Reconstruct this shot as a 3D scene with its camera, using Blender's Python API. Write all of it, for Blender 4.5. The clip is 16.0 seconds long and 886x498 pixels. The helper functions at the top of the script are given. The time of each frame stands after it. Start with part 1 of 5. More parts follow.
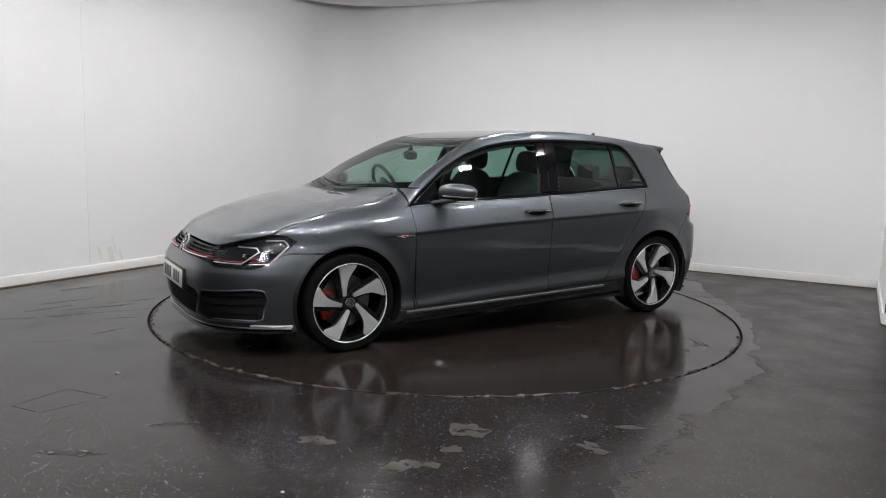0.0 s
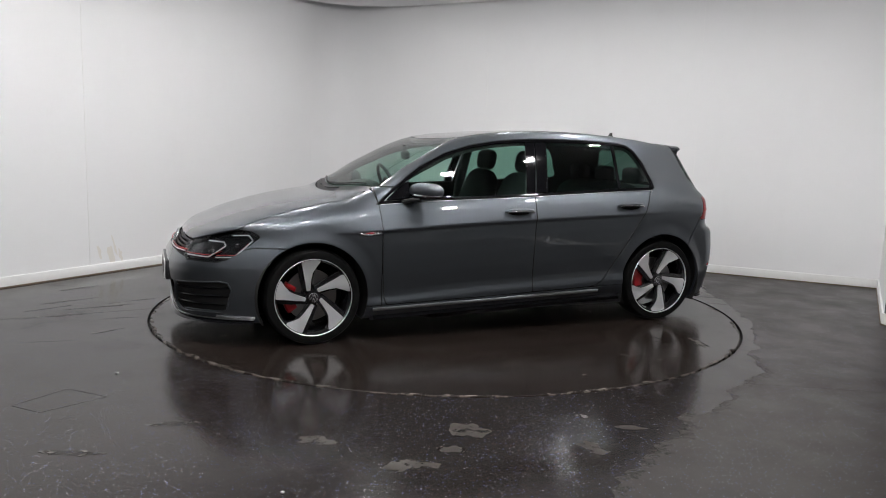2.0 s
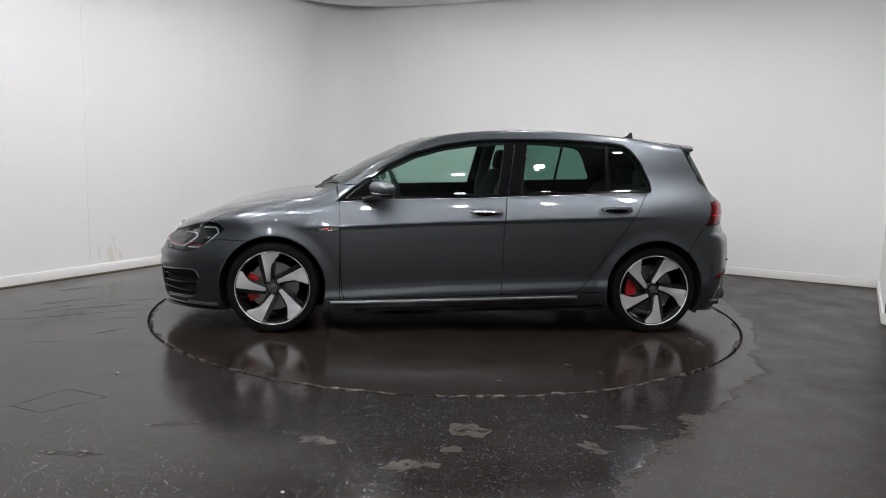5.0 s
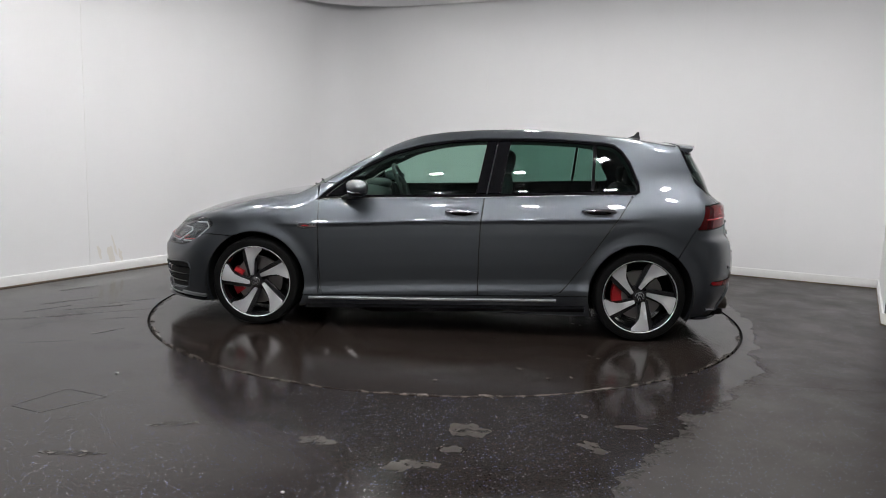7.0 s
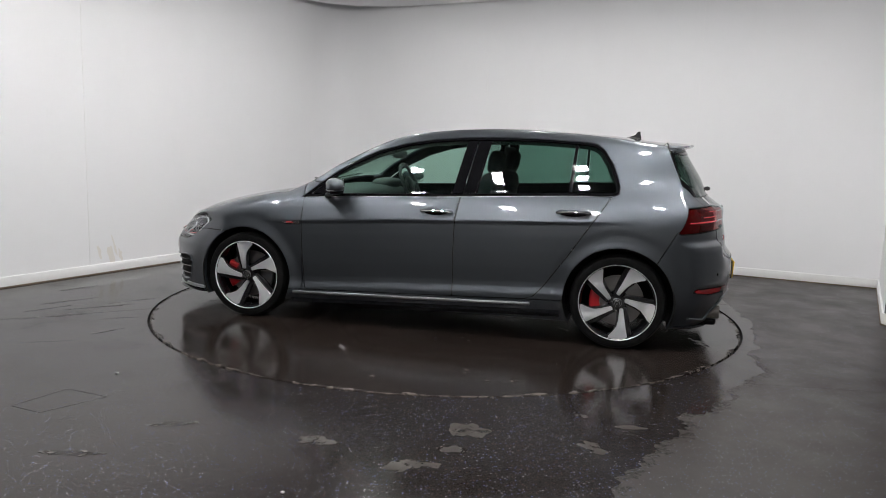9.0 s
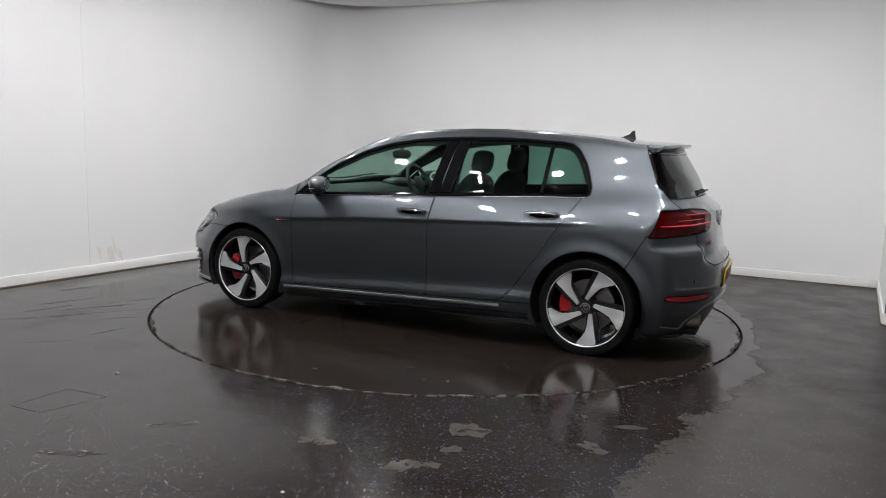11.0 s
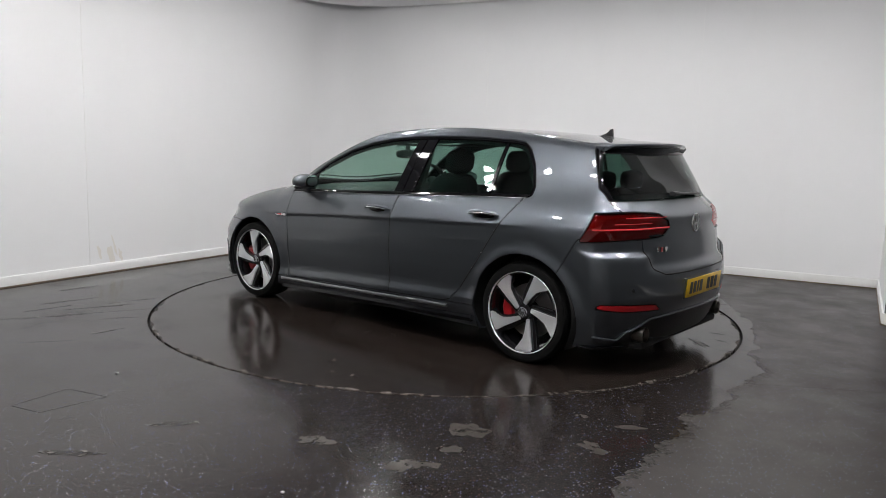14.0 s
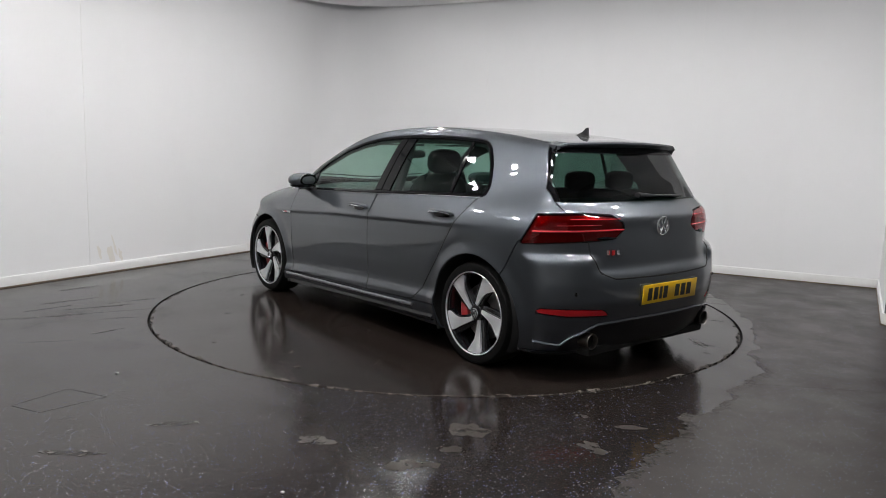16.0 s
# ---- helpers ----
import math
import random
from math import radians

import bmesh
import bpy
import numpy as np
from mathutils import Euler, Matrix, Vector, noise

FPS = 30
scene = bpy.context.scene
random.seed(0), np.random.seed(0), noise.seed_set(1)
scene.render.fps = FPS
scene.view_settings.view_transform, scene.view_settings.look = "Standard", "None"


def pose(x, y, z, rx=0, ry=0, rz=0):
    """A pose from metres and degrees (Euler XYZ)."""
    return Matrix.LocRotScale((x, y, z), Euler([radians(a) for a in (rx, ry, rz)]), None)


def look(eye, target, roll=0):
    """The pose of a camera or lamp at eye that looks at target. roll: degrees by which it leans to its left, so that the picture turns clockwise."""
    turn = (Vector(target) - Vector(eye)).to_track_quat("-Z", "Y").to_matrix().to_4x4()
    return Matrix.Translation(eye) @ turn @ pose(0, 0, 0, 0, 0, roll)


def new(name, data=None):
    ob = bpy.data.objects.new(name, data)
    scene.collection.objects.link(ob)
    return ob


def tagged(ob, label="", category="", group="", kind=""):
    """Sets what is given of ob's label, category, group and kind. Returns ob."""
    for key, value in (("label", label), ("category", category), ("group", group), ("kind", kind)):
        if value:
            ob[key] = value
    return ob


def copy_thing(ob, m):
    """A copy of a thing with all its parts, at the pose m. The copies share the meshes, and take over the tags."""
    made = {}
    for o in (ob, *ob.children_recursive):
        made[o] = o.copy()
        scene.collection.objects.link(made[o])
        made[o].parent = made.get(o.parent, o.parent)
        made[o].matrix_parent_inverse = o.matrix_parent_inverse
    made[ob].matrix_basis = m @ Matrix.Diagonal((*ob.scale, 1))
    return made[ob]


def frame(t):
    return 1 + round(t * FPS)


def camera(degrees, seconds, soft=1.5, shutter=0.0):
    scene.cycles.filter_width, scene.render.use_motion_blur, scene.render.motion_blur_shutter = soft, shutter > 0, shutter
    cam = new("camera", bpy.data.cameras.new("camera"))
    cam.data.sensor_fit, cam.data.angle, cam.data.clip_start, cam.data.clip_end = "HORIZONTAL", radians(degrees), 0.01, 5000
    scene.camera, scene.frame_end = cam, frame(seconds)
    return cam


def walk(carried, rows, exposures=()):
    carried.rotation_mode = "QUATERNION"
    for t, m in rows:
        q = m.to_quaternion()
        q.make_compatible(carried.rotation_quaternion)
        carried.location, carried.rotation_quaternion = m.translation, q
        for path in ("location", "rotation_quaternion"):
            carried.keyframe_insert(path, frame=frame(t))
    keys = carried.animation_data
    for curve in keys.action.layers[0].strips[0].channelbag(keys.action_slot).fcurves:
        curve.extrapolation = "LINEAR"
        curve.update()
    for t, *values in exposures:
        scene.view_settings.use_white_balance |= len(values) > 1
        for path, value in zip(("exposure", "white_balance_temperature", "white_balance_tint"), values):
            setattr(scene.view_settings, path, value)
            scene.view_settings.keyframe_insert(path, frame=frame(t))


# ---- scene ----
cam = camera(60.56, 16.0, soft=0.95)
EYE = (0.0, 0.0, 1.303)
AIM = look(EYE, (0.0, 1.0, 1.303 - math.tan(radians(8.06))), roll=1.575)
walk(cam, [(0.0, AIM), (16.0, AIM)], exposures=[(0.0, 0.0), (16.0, 0.0)])

# turntable and room plan, corners on the floor
CX, CY, TABLE_R = 0.0297, 6.0047, 2.231
CAR_OFF = (-0.0526, 0.0654)
CEIL = 3.06
BACK_LEFT, BACK_RIGHT = Vector((-1.39, 9.98, 0)), Vector((4.24, 7.262, 0))
MID_RIGHT, FRONT_RIGHT = BACK_RIGHT + Vector((-0.476, -0.88, 0)) * 1.76, Vector((3.7, -2.6, 0))
FRONT_LEFT = BACK_LEFT + Vector((-0.510, -0.860, 0)) * 14.0


def turn_angle(t):
    return 211.70 - 5.148 * t - 0.00376 * t * (t - 16)


# ---- light: ceiling downlights, many added as fill, and nothing from outside ----
world = bpy.data.worlds.new("world")
world.use_nodes = True
scene.world = world
world.node_tree.nodes["Background"].inputs[0].default_value = (0.9, 0.95, 1, 1)
world.node_tree.nodes["Background"].inputs[1].default_value = 0.02
PANEL_POWER = 365.0


# ---- materials ----
def material(name, color, rough=0.5, metal=0.0, coat=0.0, coat_rough=0.03, emit=0.0, spec=0.5):
    m = bpy.data.materials.new(name)
    m.use_nodes = True
    b = m.node_tree.nodes["Principled BSDF"]
    b.inputs["Base Color"].default_value = (*color, 1)
    b.inputs["Roughness"].default_value = rough
    b.inputs["Metallic"].default_value = metal
    b.inputs["Coat Weight"].default_value = coat
    b.inputs["Coat Roughness"].default_value = coat_rough
    b.inputs["Specular IOR Level"].default_value = spec
    if emit:
        b.inputs["Emission Color"].default_value = (*color, 1)
        b.inputs["Emission Strength"].default_value = emit
    return m


def nodes_of(m):
    t = m.node_tree
    return t, t.nodes, t.links, t.nodes["Principled BSDF"]


def noise_node(t, scale, detail=4.0, rough=0.55, space="Object", stretch=None):
    co = t.nodes.new("ShaderNodeTexCoord")
    n = t.nodes.new("ShaderNodeTexNoise")
    n.inputs["Scale"].default_value, n.inputs["Detail"].default_value, n.inputs["Roughness"].default_value = scale, detail, rough
    if stretch:
        mp = t.nodes.new("ShaderNodeMapping")
        mp.inputs["Scale"].default_value = stretch
        t.links.new(co.outputs[space], mp.inputs[0])
        t.links.new(mp.outputs[0], n.inputs["Vector"])
    else:
        t.links.new(co.outputs[space], n.inputs["Vector"])
    return n


def ramp(t, source, stops):
    r = t.nodes.new("ShaderNodeValToRGB")
    e = r.color_ramp.elements
    while len(e) < len(stops):
        e.new(0.5)
    for el, (at, c) in zip(e, stops):
        el.position = at
        el.color = (*c, 1) if isinstance(c, tuple) else (c, c, c, 1)
    t.links.new(source, r.inputs[0])
    return r.outputs[0]


def mix_color(t, fac, a, b):
    m = t.nodes.new("ShaderNodeMix")
    m.data_type = "RGBA"
    for key, v in ((0, fac), (6, a), (7, b)):
        if isinstance(v, (int, float)):
            m.inputs[key].default_value = v
        elif isinstance(v, tuple):
            m.inputs[key].default_value = (*v, 1)
        else:
            t.links.new(v, m.inputs[key])
    return m.outputs[2]


def bump(t, height, strength, distance):
    b = t.nodes.new("ShaderNodeBump")
    b.inputs["Strength"].default_value, b.inputs["Distance"].default_value = strength, distance
    t.links.new(height, b.inputs["Height"])
    return b.outputs[0]


def floor_material(name, base, speck):
    """Dark safety vinyl: brown-grey, blue and pale flecks, wet sheen with duller scuffs."""
    m = material(name, base, 0.2, spec=0.26)
    t, nd, ln, b = nodes_of(m)
    big = noise_node(t, 0.9, 6, 0.6)
    mid = noise_node(t, 6.0, 6, 0.65)
    col = mix_color(t, ramp(t, big.outputs[0], [(0.35, 0.0), (0.7, 1.0)]), base, tuple(c * 1.45 for c in base))
    col = mix_color(t, ramp(t, mid.outputs[0], [(0.56, 0.0), (0.75, 0.35)]), col, (0.045, 0.040, 0.036))
    co = nd.new("ShaderNodeTexCoord")
    for scale, tint, lo, keep, seed in ((120.0, (0.11, 0.14, 0.30), 0.27, 0.90, 0), (95.0, (0.40, 0.41, 0.47), 0.20, 0.92, 1), (150.0, (0.09, 0.055, 0.045), 0.28, 0.88, 2)):
        v = nd.new("ShaderNodeTexVoronoi")
        v.inputs["Scale"].default_value = scale
        mp = nd.new("ShaderNodeMapping")
        mp.inputs["Location"].default_value = (seed * 3.3, seed * 1.7, 0)
        ln.new(co.outputs["Object"], mp.inputs[0])
        ln.new(mp.outputs[0], v.inputs["Vector"])
        pick = nd.new("ShaderNodeSeparateColor")
        ln.new(v.outputs["Color"], pick.inputs[0])
        mul = nd.new("ShaderNodeMath")
        mul.operation = "MULTIPLY"
        ln.new(ramp(t, v.outputs["Distance"], [(lo, 1.0), (lo + 0.08, 0.0)]), mul.inputs[0])
        ln.new(ramp(t, pick.outputs[0], [(keep, 0.0), (keep + 0.02, speck)]), mul.inputs[1])
        col = mix_color(t, mul.outputs[0], col, tint)
    ln.new(col, b.inputs["Base Color"])
    wet = noise_node(t, 1.6, 8, 0.62)
    ln.new(ramp(t, wet.outputs[0], [(0.32, 0.08), (0.5, 0.145), (0.72, 0.28)]), b.inputs["Roughness"])
    fine = noise_node(t, 110.0, 5, 0.6)
    ln.new(bump(t, fine.outputs[0], 0.10, 0.002), b.inputs["Normal"])
    return m


def film_material(name, base, rough, cover):
    """A dried film on the floor, broken up and patchy; cover: where it starts to let the floor through."""
    m = material(name, base, rough, spec=0.3)
    t, nd, ln, b = nodes_of(m)
    big, fine = noise_node(t, 14.0, 6, 0.7), noise_node(t, 120.0, 4, 0.6)
    ln.new(mix_color(t, fine.outputs[0], tuple(c * 0.6 for c in base), tuple(c * 1.4 for c in base)), b.inputs["Base Color"])
    add = nd.new("ShaderNodeMath")
    add.operation = "MULTIPLY_ADD"
    add.inputs[1].default_value, add.inputs[2].default_value = 0.25, -0.125
    ln.new(fine.outputs[0], add.inputs[0])
    both_noise = nd.new("ShaderNodeMath")
    ln.new(big.outputs[0], both_noise.inputs[0])
    ln.new(add.outputs[0], both_noise.inputs[1])
    ln.new(ramp(t, both_noise.outputs[0], [(cover, 0.0), (cover + 0.12, 0.85)]), b.inputs["Alpha"])
    return m


def wall_material(name, base):
    m = material(name, base, 0.55)
    t, nd, ln, b = nodes_of(m)
    big = noise_node(t, 0.45, 5, 0.6)
    smear = noise_node(t, 2.5, 5, 0.6, stretch=(1, 1, 0.25))
    col = mix_color(t, ramp(t, big.outputs[0], [(0.3, 0.0), (0.75, 1.0)]), base, tuple(c * 0.965 for c in base))
    col = mix_color(t, ramp(t, smear.outputs[0], [(0.55, 0.0), (0.8, 0.5)]), col, tuple(c * 0.94 for c in base))
    ln.new(col, b.inputs["Base Color"])
    fine = noise_node(t, 90.0, 4)
    ln.new(bump(t, fine.outputs[0], 0.08, 0.003), b.inputs["Normal"])
    return m


def paint_material():
    m = material("grey_paint", (0.06, 0.064, 0.07), 0.46, 0.95, 1.0, 0.025)
    t, nd, ln, b = nodes_of(m)
    fl = noise_node(t, 900.0, 2)
    col = mix_color(t, ramp(t, fl.outputs[0], [(0.35, 0.0), (0.65, 1.0)]), (0.075, 0.084, 0.095), (0.113, 0.125, 0.140))
    ln.new(col, b.inputs["Base Color"])
    dust = noise_node(t, 5.0, 6, 0.6)
    ln.new(ramp(t, dust.outputs[0], [(0.4, 0.018), (0.75, 0.06)]), b.inputs["Coat Roughness"])
    return m


def glass_material(name, tint, gloss=0.055):
    """Thin tinted car glass: clear straight through, a mirror at its face."""
    m = bpy.data.materials.new(name)
    m.use_nodes = True
    t = m.node_tree
    t.nodes.clear()
    out = t.nodes.new("ShaderNodeOutputMaterial")
    tr = t.nodes.new("ShaderNodeBsdfTransparent")
    tr.inputs[0].default_value = (*tint, 1)
    gl = t.nodes.new("ShaderNodeBsdfGlossy")
    gl.inputs["Roughness"].default_value = 0.015
    lw = t.nodes.new("ShaderNodeLayerWeight")
    lw.inputs[0].default_value = 0.5
    p5 = t.nodes.new("ShaderNodeMath")
    p5.operation = "POWER"
    p5.inputs[1].default_value = 5.0
    t.links.new(lw.outputs["Facing"], p5.inputs[0])
    fr = t.nodes.new("ShaderNodeMath")
    fr.operation = "MULTIPLY_ADD"
    fr.inputs[1].default_value, fr.inputs[2].default_value = 0.9, gloss
    t.links.new(p5.outputs[0], fr.inputs[0])
    mx = t.nodes.new("ShaderNodeMixShader")
    t.links.new(fr.outputs[0], mx.inputs[0])
    t.links.new(tr.outputs[0], mx.inputs[1])
    t.links.new(gl.outputs[0], mx.inputs[2])
    t.links.new(mx.outputs[0], out.inputs[0])
    return m


def rubber_material():
    m = material("tyre_rubber", (0.014, 0.014, 0.014), 0.6, spec=0.12)
    t, nd, ln, b = nodes_of(m)
    n = noise_node(t, 30.0, 5)
    ln.new(mix_color(t, n.outputs[0], (0.003, 0.003, 0.003), (0.008, 0.008, 0.008)), b.inputs["Base Color"])
    return m


def alloy_material():
    m = material("machined_alloy", (0.82, 0.83, 0.84), 0.38, 0.72, 0.5, 0.05)
    t, nd, ln, b = nodes_of(m)
    turned = nd.new("ShaderNodeTangent")
    turned.direction_type, turned.axis = "RADIAL", "Z"
    ln.new(turned.outputs[0], b.inputs["Tangent"])
    b.inputs["Anisotropic"].default_value = 0.85
    n = noise_node(t, 14.0, 3)
    ln.new(ramp(t, n.outputs[0], [(0.3, 0.33), (0.7, 0.42)]), b.inputs["Roughness"])
    return m


M_FLOOR = floor_material("wet_vinyl_floor", (0.0130, 0.0104, 0.0093), 1.0)
M_TABLE = floor_material("turntable_vinyl", (0.0138, 0.0104, 0.0088), 0.08)
M_WALL = wall_material("white_wall_paint", (0.77, 0.77, 0.775))
# Grey below wall white, so the car reflects a dimmer ceiling.
M_CEIL = wall_material("toned_down_ceiling", (0.42, 0.42, 0.425))
M_SKIRT = wall_material("white_skirting", (0.78, 0.78, 0.77))
M_PAINT = paint_material()
M_BLACK = material("black_plastic", (0.012, 0.012, 0.013), 0.45)
M_GLOSS = material("gloss_black", (0.005, 0.005, 0.006), 0.06, spec=0.22)
M_LINER = material("dark_liner", (0.006, 0.006, 0.006), 0.8)
M_CHROME = material("chrome", (0.82, 0.83, 0.84), 0.08, 1.0)
M_SATIN = material("satin_silver", (0.34, 0.35, 0.36), 0.34, 1.0)
M_BADGE = material("bright_badge", (0.78, 0.79, 0.80), 0.24, 0.85, 0.4)
M_ALLOY = alloy_material()
M_POCKET = material("gloss_black_alloy", (0.008, 0.008, 0.009), 0.15, 0.0, 0.6)
M_RUBBER = rubber_material()
M_RED = material("red_caliper", (0.33, 0.008, 0.012), 0.35, 0, 0.3)
M_REDTRIM = material("red_trim", (0.40, 0.010, 0.014), 0.3, 0, 0.4)
M_DISC = material("brake_steel", (0.30, 0.29, 0.28), 0.35, 1.0)
M_GLASS = glass_material("tinted_glass", (0.60, 0.77, 0.70))
M_GLASS_DARK = glass_material("privacy_glass", (0.31, 0.47, 0.41))
M_REARGLASS = glass_material("dark_rear_glass", (0.17, 0.25, 0.22))
M_GUIDE = material("pale_light_guide", (0.72, 0.73, 0.75), 0.2, 0.3, 0.5)
M_HOUSING = material("dark_chrome_housing", (0.11, 0.112, 0.118), 0.22, 0.9)
M_LENS = glass_material("clear_lens", (0.80, 0.82, 0.84))
M_TAIL = glass_material("red_lens", (0.55, 0.02, 0.03))
M_TAILBACK = material("tail_lamp_red", (0.19, 0.005, 0.008), 0.25, 0.2, 0.8)
M_REFLECT = material("red_reflector", (0.42, 0.012, 0.016), 0.25, 0, 0.6)
M_PIPE = material("heat_browned_steel", (0.22, 0.20, 0.18), 0.32, 1.0)
M_TAILBRIGHT = material("tail_lamp_bright_red", (0.85, 0.05, 0.06), 0.25, 0.2, 0.8)
M_CABIN = material("dark_cabin_cloth", (0.032, 0.032, 0.034), 0.8)
M_TRIM = material("cabin_plastic", (0.055, 0.055, 0.057), 0.5)
M_HEADLINER = material("headliner_grey", (0.10, 0.10, 0.10), 0.9)
M_YELLOW = material("yellow_plate", (0.80, 0.50, 0.012), 0.35, 0, 0.4)
M_WHITE = material("white_plate", (0.75, 0.75, 0.73), 0.35, 0, 0.4)
M_INK = material("plate_black", (0.01, 0.01, 0.01), 0.4)
M_MIRROR = material("mirror_glass", (0.85, 0.87, 0.88), 0.02, 1.0)
M_LAMP = material("panel_light", (1.0, 0.988, 0.99), 0.5, emit=PANEL_POWER)
M_FRAME = material("white_lamp_frame", (0.75, 0.75, 0.75), 0.4)
M_STAIN = film_material("dried_water_mark", (0.044, 0.038, 0.033), 0.33, 0.34)
M_GAP = material("dark_joint", (0.006, 0.006, 0.006), 0.7)
M_EDGE = film_material("worn_edge", (0.085, 0.073, 0.062), 0.45, 0.42)
# Unseen left wall: dark only for what the car's flank mirrors.
M_UNSEEN_DARK = wall_material("unseen_dark_wall", (0.05, 0.05, 0.052))
# Unseen right wall, its tone set by the reflection in the doors.
M_UNSEEN_DUSK = wall_material("unseen_dusky_wall", (0.13, 0.13, 0.135))
M_DIRT = wall_material("brown_dirty_seal", (0.13, 0.095, 0.062))
# Pale as a fill reflector for the car, behind the camera.
M_UNSEEN_PALE = wall_material("unseen_pale_wall", (0.72, 0.72, 0.725))
M_DULL = film_material("dull_dry_film", (0.036, 0.031, 0.0265), 0.32, 0.47)
M_SCUFF = material("brown_scuff", (0.70, 0.675, 0.63), 0.6)


def dry_material():
    """The same vinyl where it has dried: dull and paler, with few flecks."""
    m = floor_material("dry_vinyl_floor", (0.0225, 0.0190, 0.0172), 0.9)
    t, nd, ln, b = nodes_of(m)
    n = noise_node(t, 3.0, 6, 0.6)
    ln.new(ramp(t, n.outputs[0], [(0.35, 0.30), (0.7, 0.46)]), b.inputs["Roughness"])
    return m


M_DRY = dry_material()


# ---- mesh helpers ----
def part(name, bm, mat, parent=None, label="", smooth=True, angle=35):
    me = bpy.data.meshes.new(name)
    bmesh.ops.recalc_face_normals(bm, faces=bm.faces)
    for e in bm.edges:
        e.smooth = not (len(e.link_faces) == 2 and e.calc_face_angle(0) > radians(angle))
    for f in bm.faces:
        f.smooth = smooth
    bm.to_mesh(me)
    bm.free()
    me.materials.append(mat)
    ob = new(name, me)
    ob.parent = parent
    if label:
        tagged(ob, label)
    return ob


def block(lo, hi, bevel=0.0, seg=2, m=None, bm=None):
    """A box between two corners with rounded edges."""
    own = bmesh.new()
    bmesh.ops.create_cube(own, size=1)
    for v in own.verts:
        v.co = Vector([lo[i] + (v.co[i] + 0.5) * (hi[i] - lo[i]) for i in range(3)])
    if bevel:
        bmesh.ops.bevel(own, geom=own.edges[:], offset=bevel, segments=seg, affect="EDGES", profile=0.5)
    if m is not None:
        bmesh.ops.transform(own, matrix=m, verts=own.verts[:])
    return join(bm, own)


def join(bm, own):
    if bm is None:
        return own
    me = bpy.data.meshes.new("tmp")
    own.to_mesh(me)
    own.free()
    bm.from_mesh(me)
    bpy.data.meshes.remove(me)
    return bm


def lathe(profile, seg=48, m=None, bm=None, closed=True):
    """Turns (radius, along) points round the z axis."""
    own = bmesh.new()
    rings = []
    for r, a in profile:
        rings.append([own.verts.new((r * math.cos(2 * math.pi * k / seg), r * math.sin(2 * math.pi * k / seg), a)) for k in range(seg)])
    pairs = list(zip(rings, rings[1:])) + ([(rings[-1], rings[0])] if closed else [])
    for a, b in pairs:
        for k in range(seg):
            own.faces.new((a[k], a[(k + 1) % seg], b[(k + 1) % seg], b[k]))
    if m is not None:
        bmesh.ops.transform(own, matrix=m, verts=own.verts[:])
    return join(bm, own)


def prism(outline, depth, m=None, bm=None, bevel=0.0, taper=1.0):
    """A flat outline in x, y given thickness along z."""
    own = bmesh.new()
    c = Vector((sum(p[0] for p in outline) / len(outline), sum(p[1] for p in outline) / len(outline)))
    lo = [own.verts.new((p[0], p[1], 0)) for p in outline]
    hi = [own.verts.new((c.x + (p[0] - c.x) * taper, c.y + (p[1] - c.y) * taper, depth)) for p in outline]
    own.faces.new(lo[::-1])
    own.faces.new(hi)
    for i in range(len(lo)):
        j = (i + 1) % len(lo)
        own.faces.new((lo[i], lo[j], hi[j], hi[i]))
    if bevel:
        bmesh.ops.bevel(own, geom=[e for e in own.edges if all(v in hi for v in e.verts)], offset=bevel, segments=2, affect="EDGES")
    if m is not None:
        bmesh.ops.transform(own, matrix=m, verts=own.verts[:])
    return join(bm, own)


def tube(path, radius, seg=8, flat=1.0, bm=None, up=(0, 0, 1)):
    """A round or flattened bar along a path; radius may vary along it."""
    own = bmesh.new()
    pts = [Vector(p) for p in path]
    rad = radius if isinstance(radius, (list, tuple)) else [radius] * len(pts)
    rings = []
    for i, p in enumerate(pts):
        d = (pts[min(i + 1, len(pts) - 1)] - pts[max(i - 1, 0)]).normalized()
        s = d.cross(Vector(up))
        s = s.normalized() if s.length > 1e-5 else Vector((1, 0, 0))
        u = s.cross(d)
        rings.append([own.verts.new(p + (s * math.cos(2 * math.pi * k / seg) + u * math.sin(2 * math.pi * k / seg) * flat) * rad[i]) for k in range(seg)])
    for a, b in zip(rings, rings[1:]):
        for k in range(seg):
            own.faces.new((a[k], a[(k + 1) % seg], b[(k + 1) % seg], b[k]))
    own.faces.new(rings[0][::-1])
    own.faces.new(rings[-1])
    return join(bm, own)


def ball(center, size, sub=3, m=None, bm=None, power=1.0):
    """A rounded lump; power under 1 makes it boxier."""
    own = bmesh.new()
    bmesh.ops.create_icosphere(own, subdivisions=sub, radius=1)
    for v in own.verts:
        v.co = Vector([math.copysign(abs(c) ** power, c) * s for c, s in zip(v.co, size)])
    mm = Matrix.Translation(center) @ (m if m is not None else Matrix())
    bmesh.ops.transform(own, matrix=mm, verts=own.verts[:])
    return join(bm, own)


def mirrored(bm):
    for v in bm.verts:
        v.co.y = -v.co.y
    bmesh.ops.reverse_faces(bm, faces=bm.faces[:])
    return bm


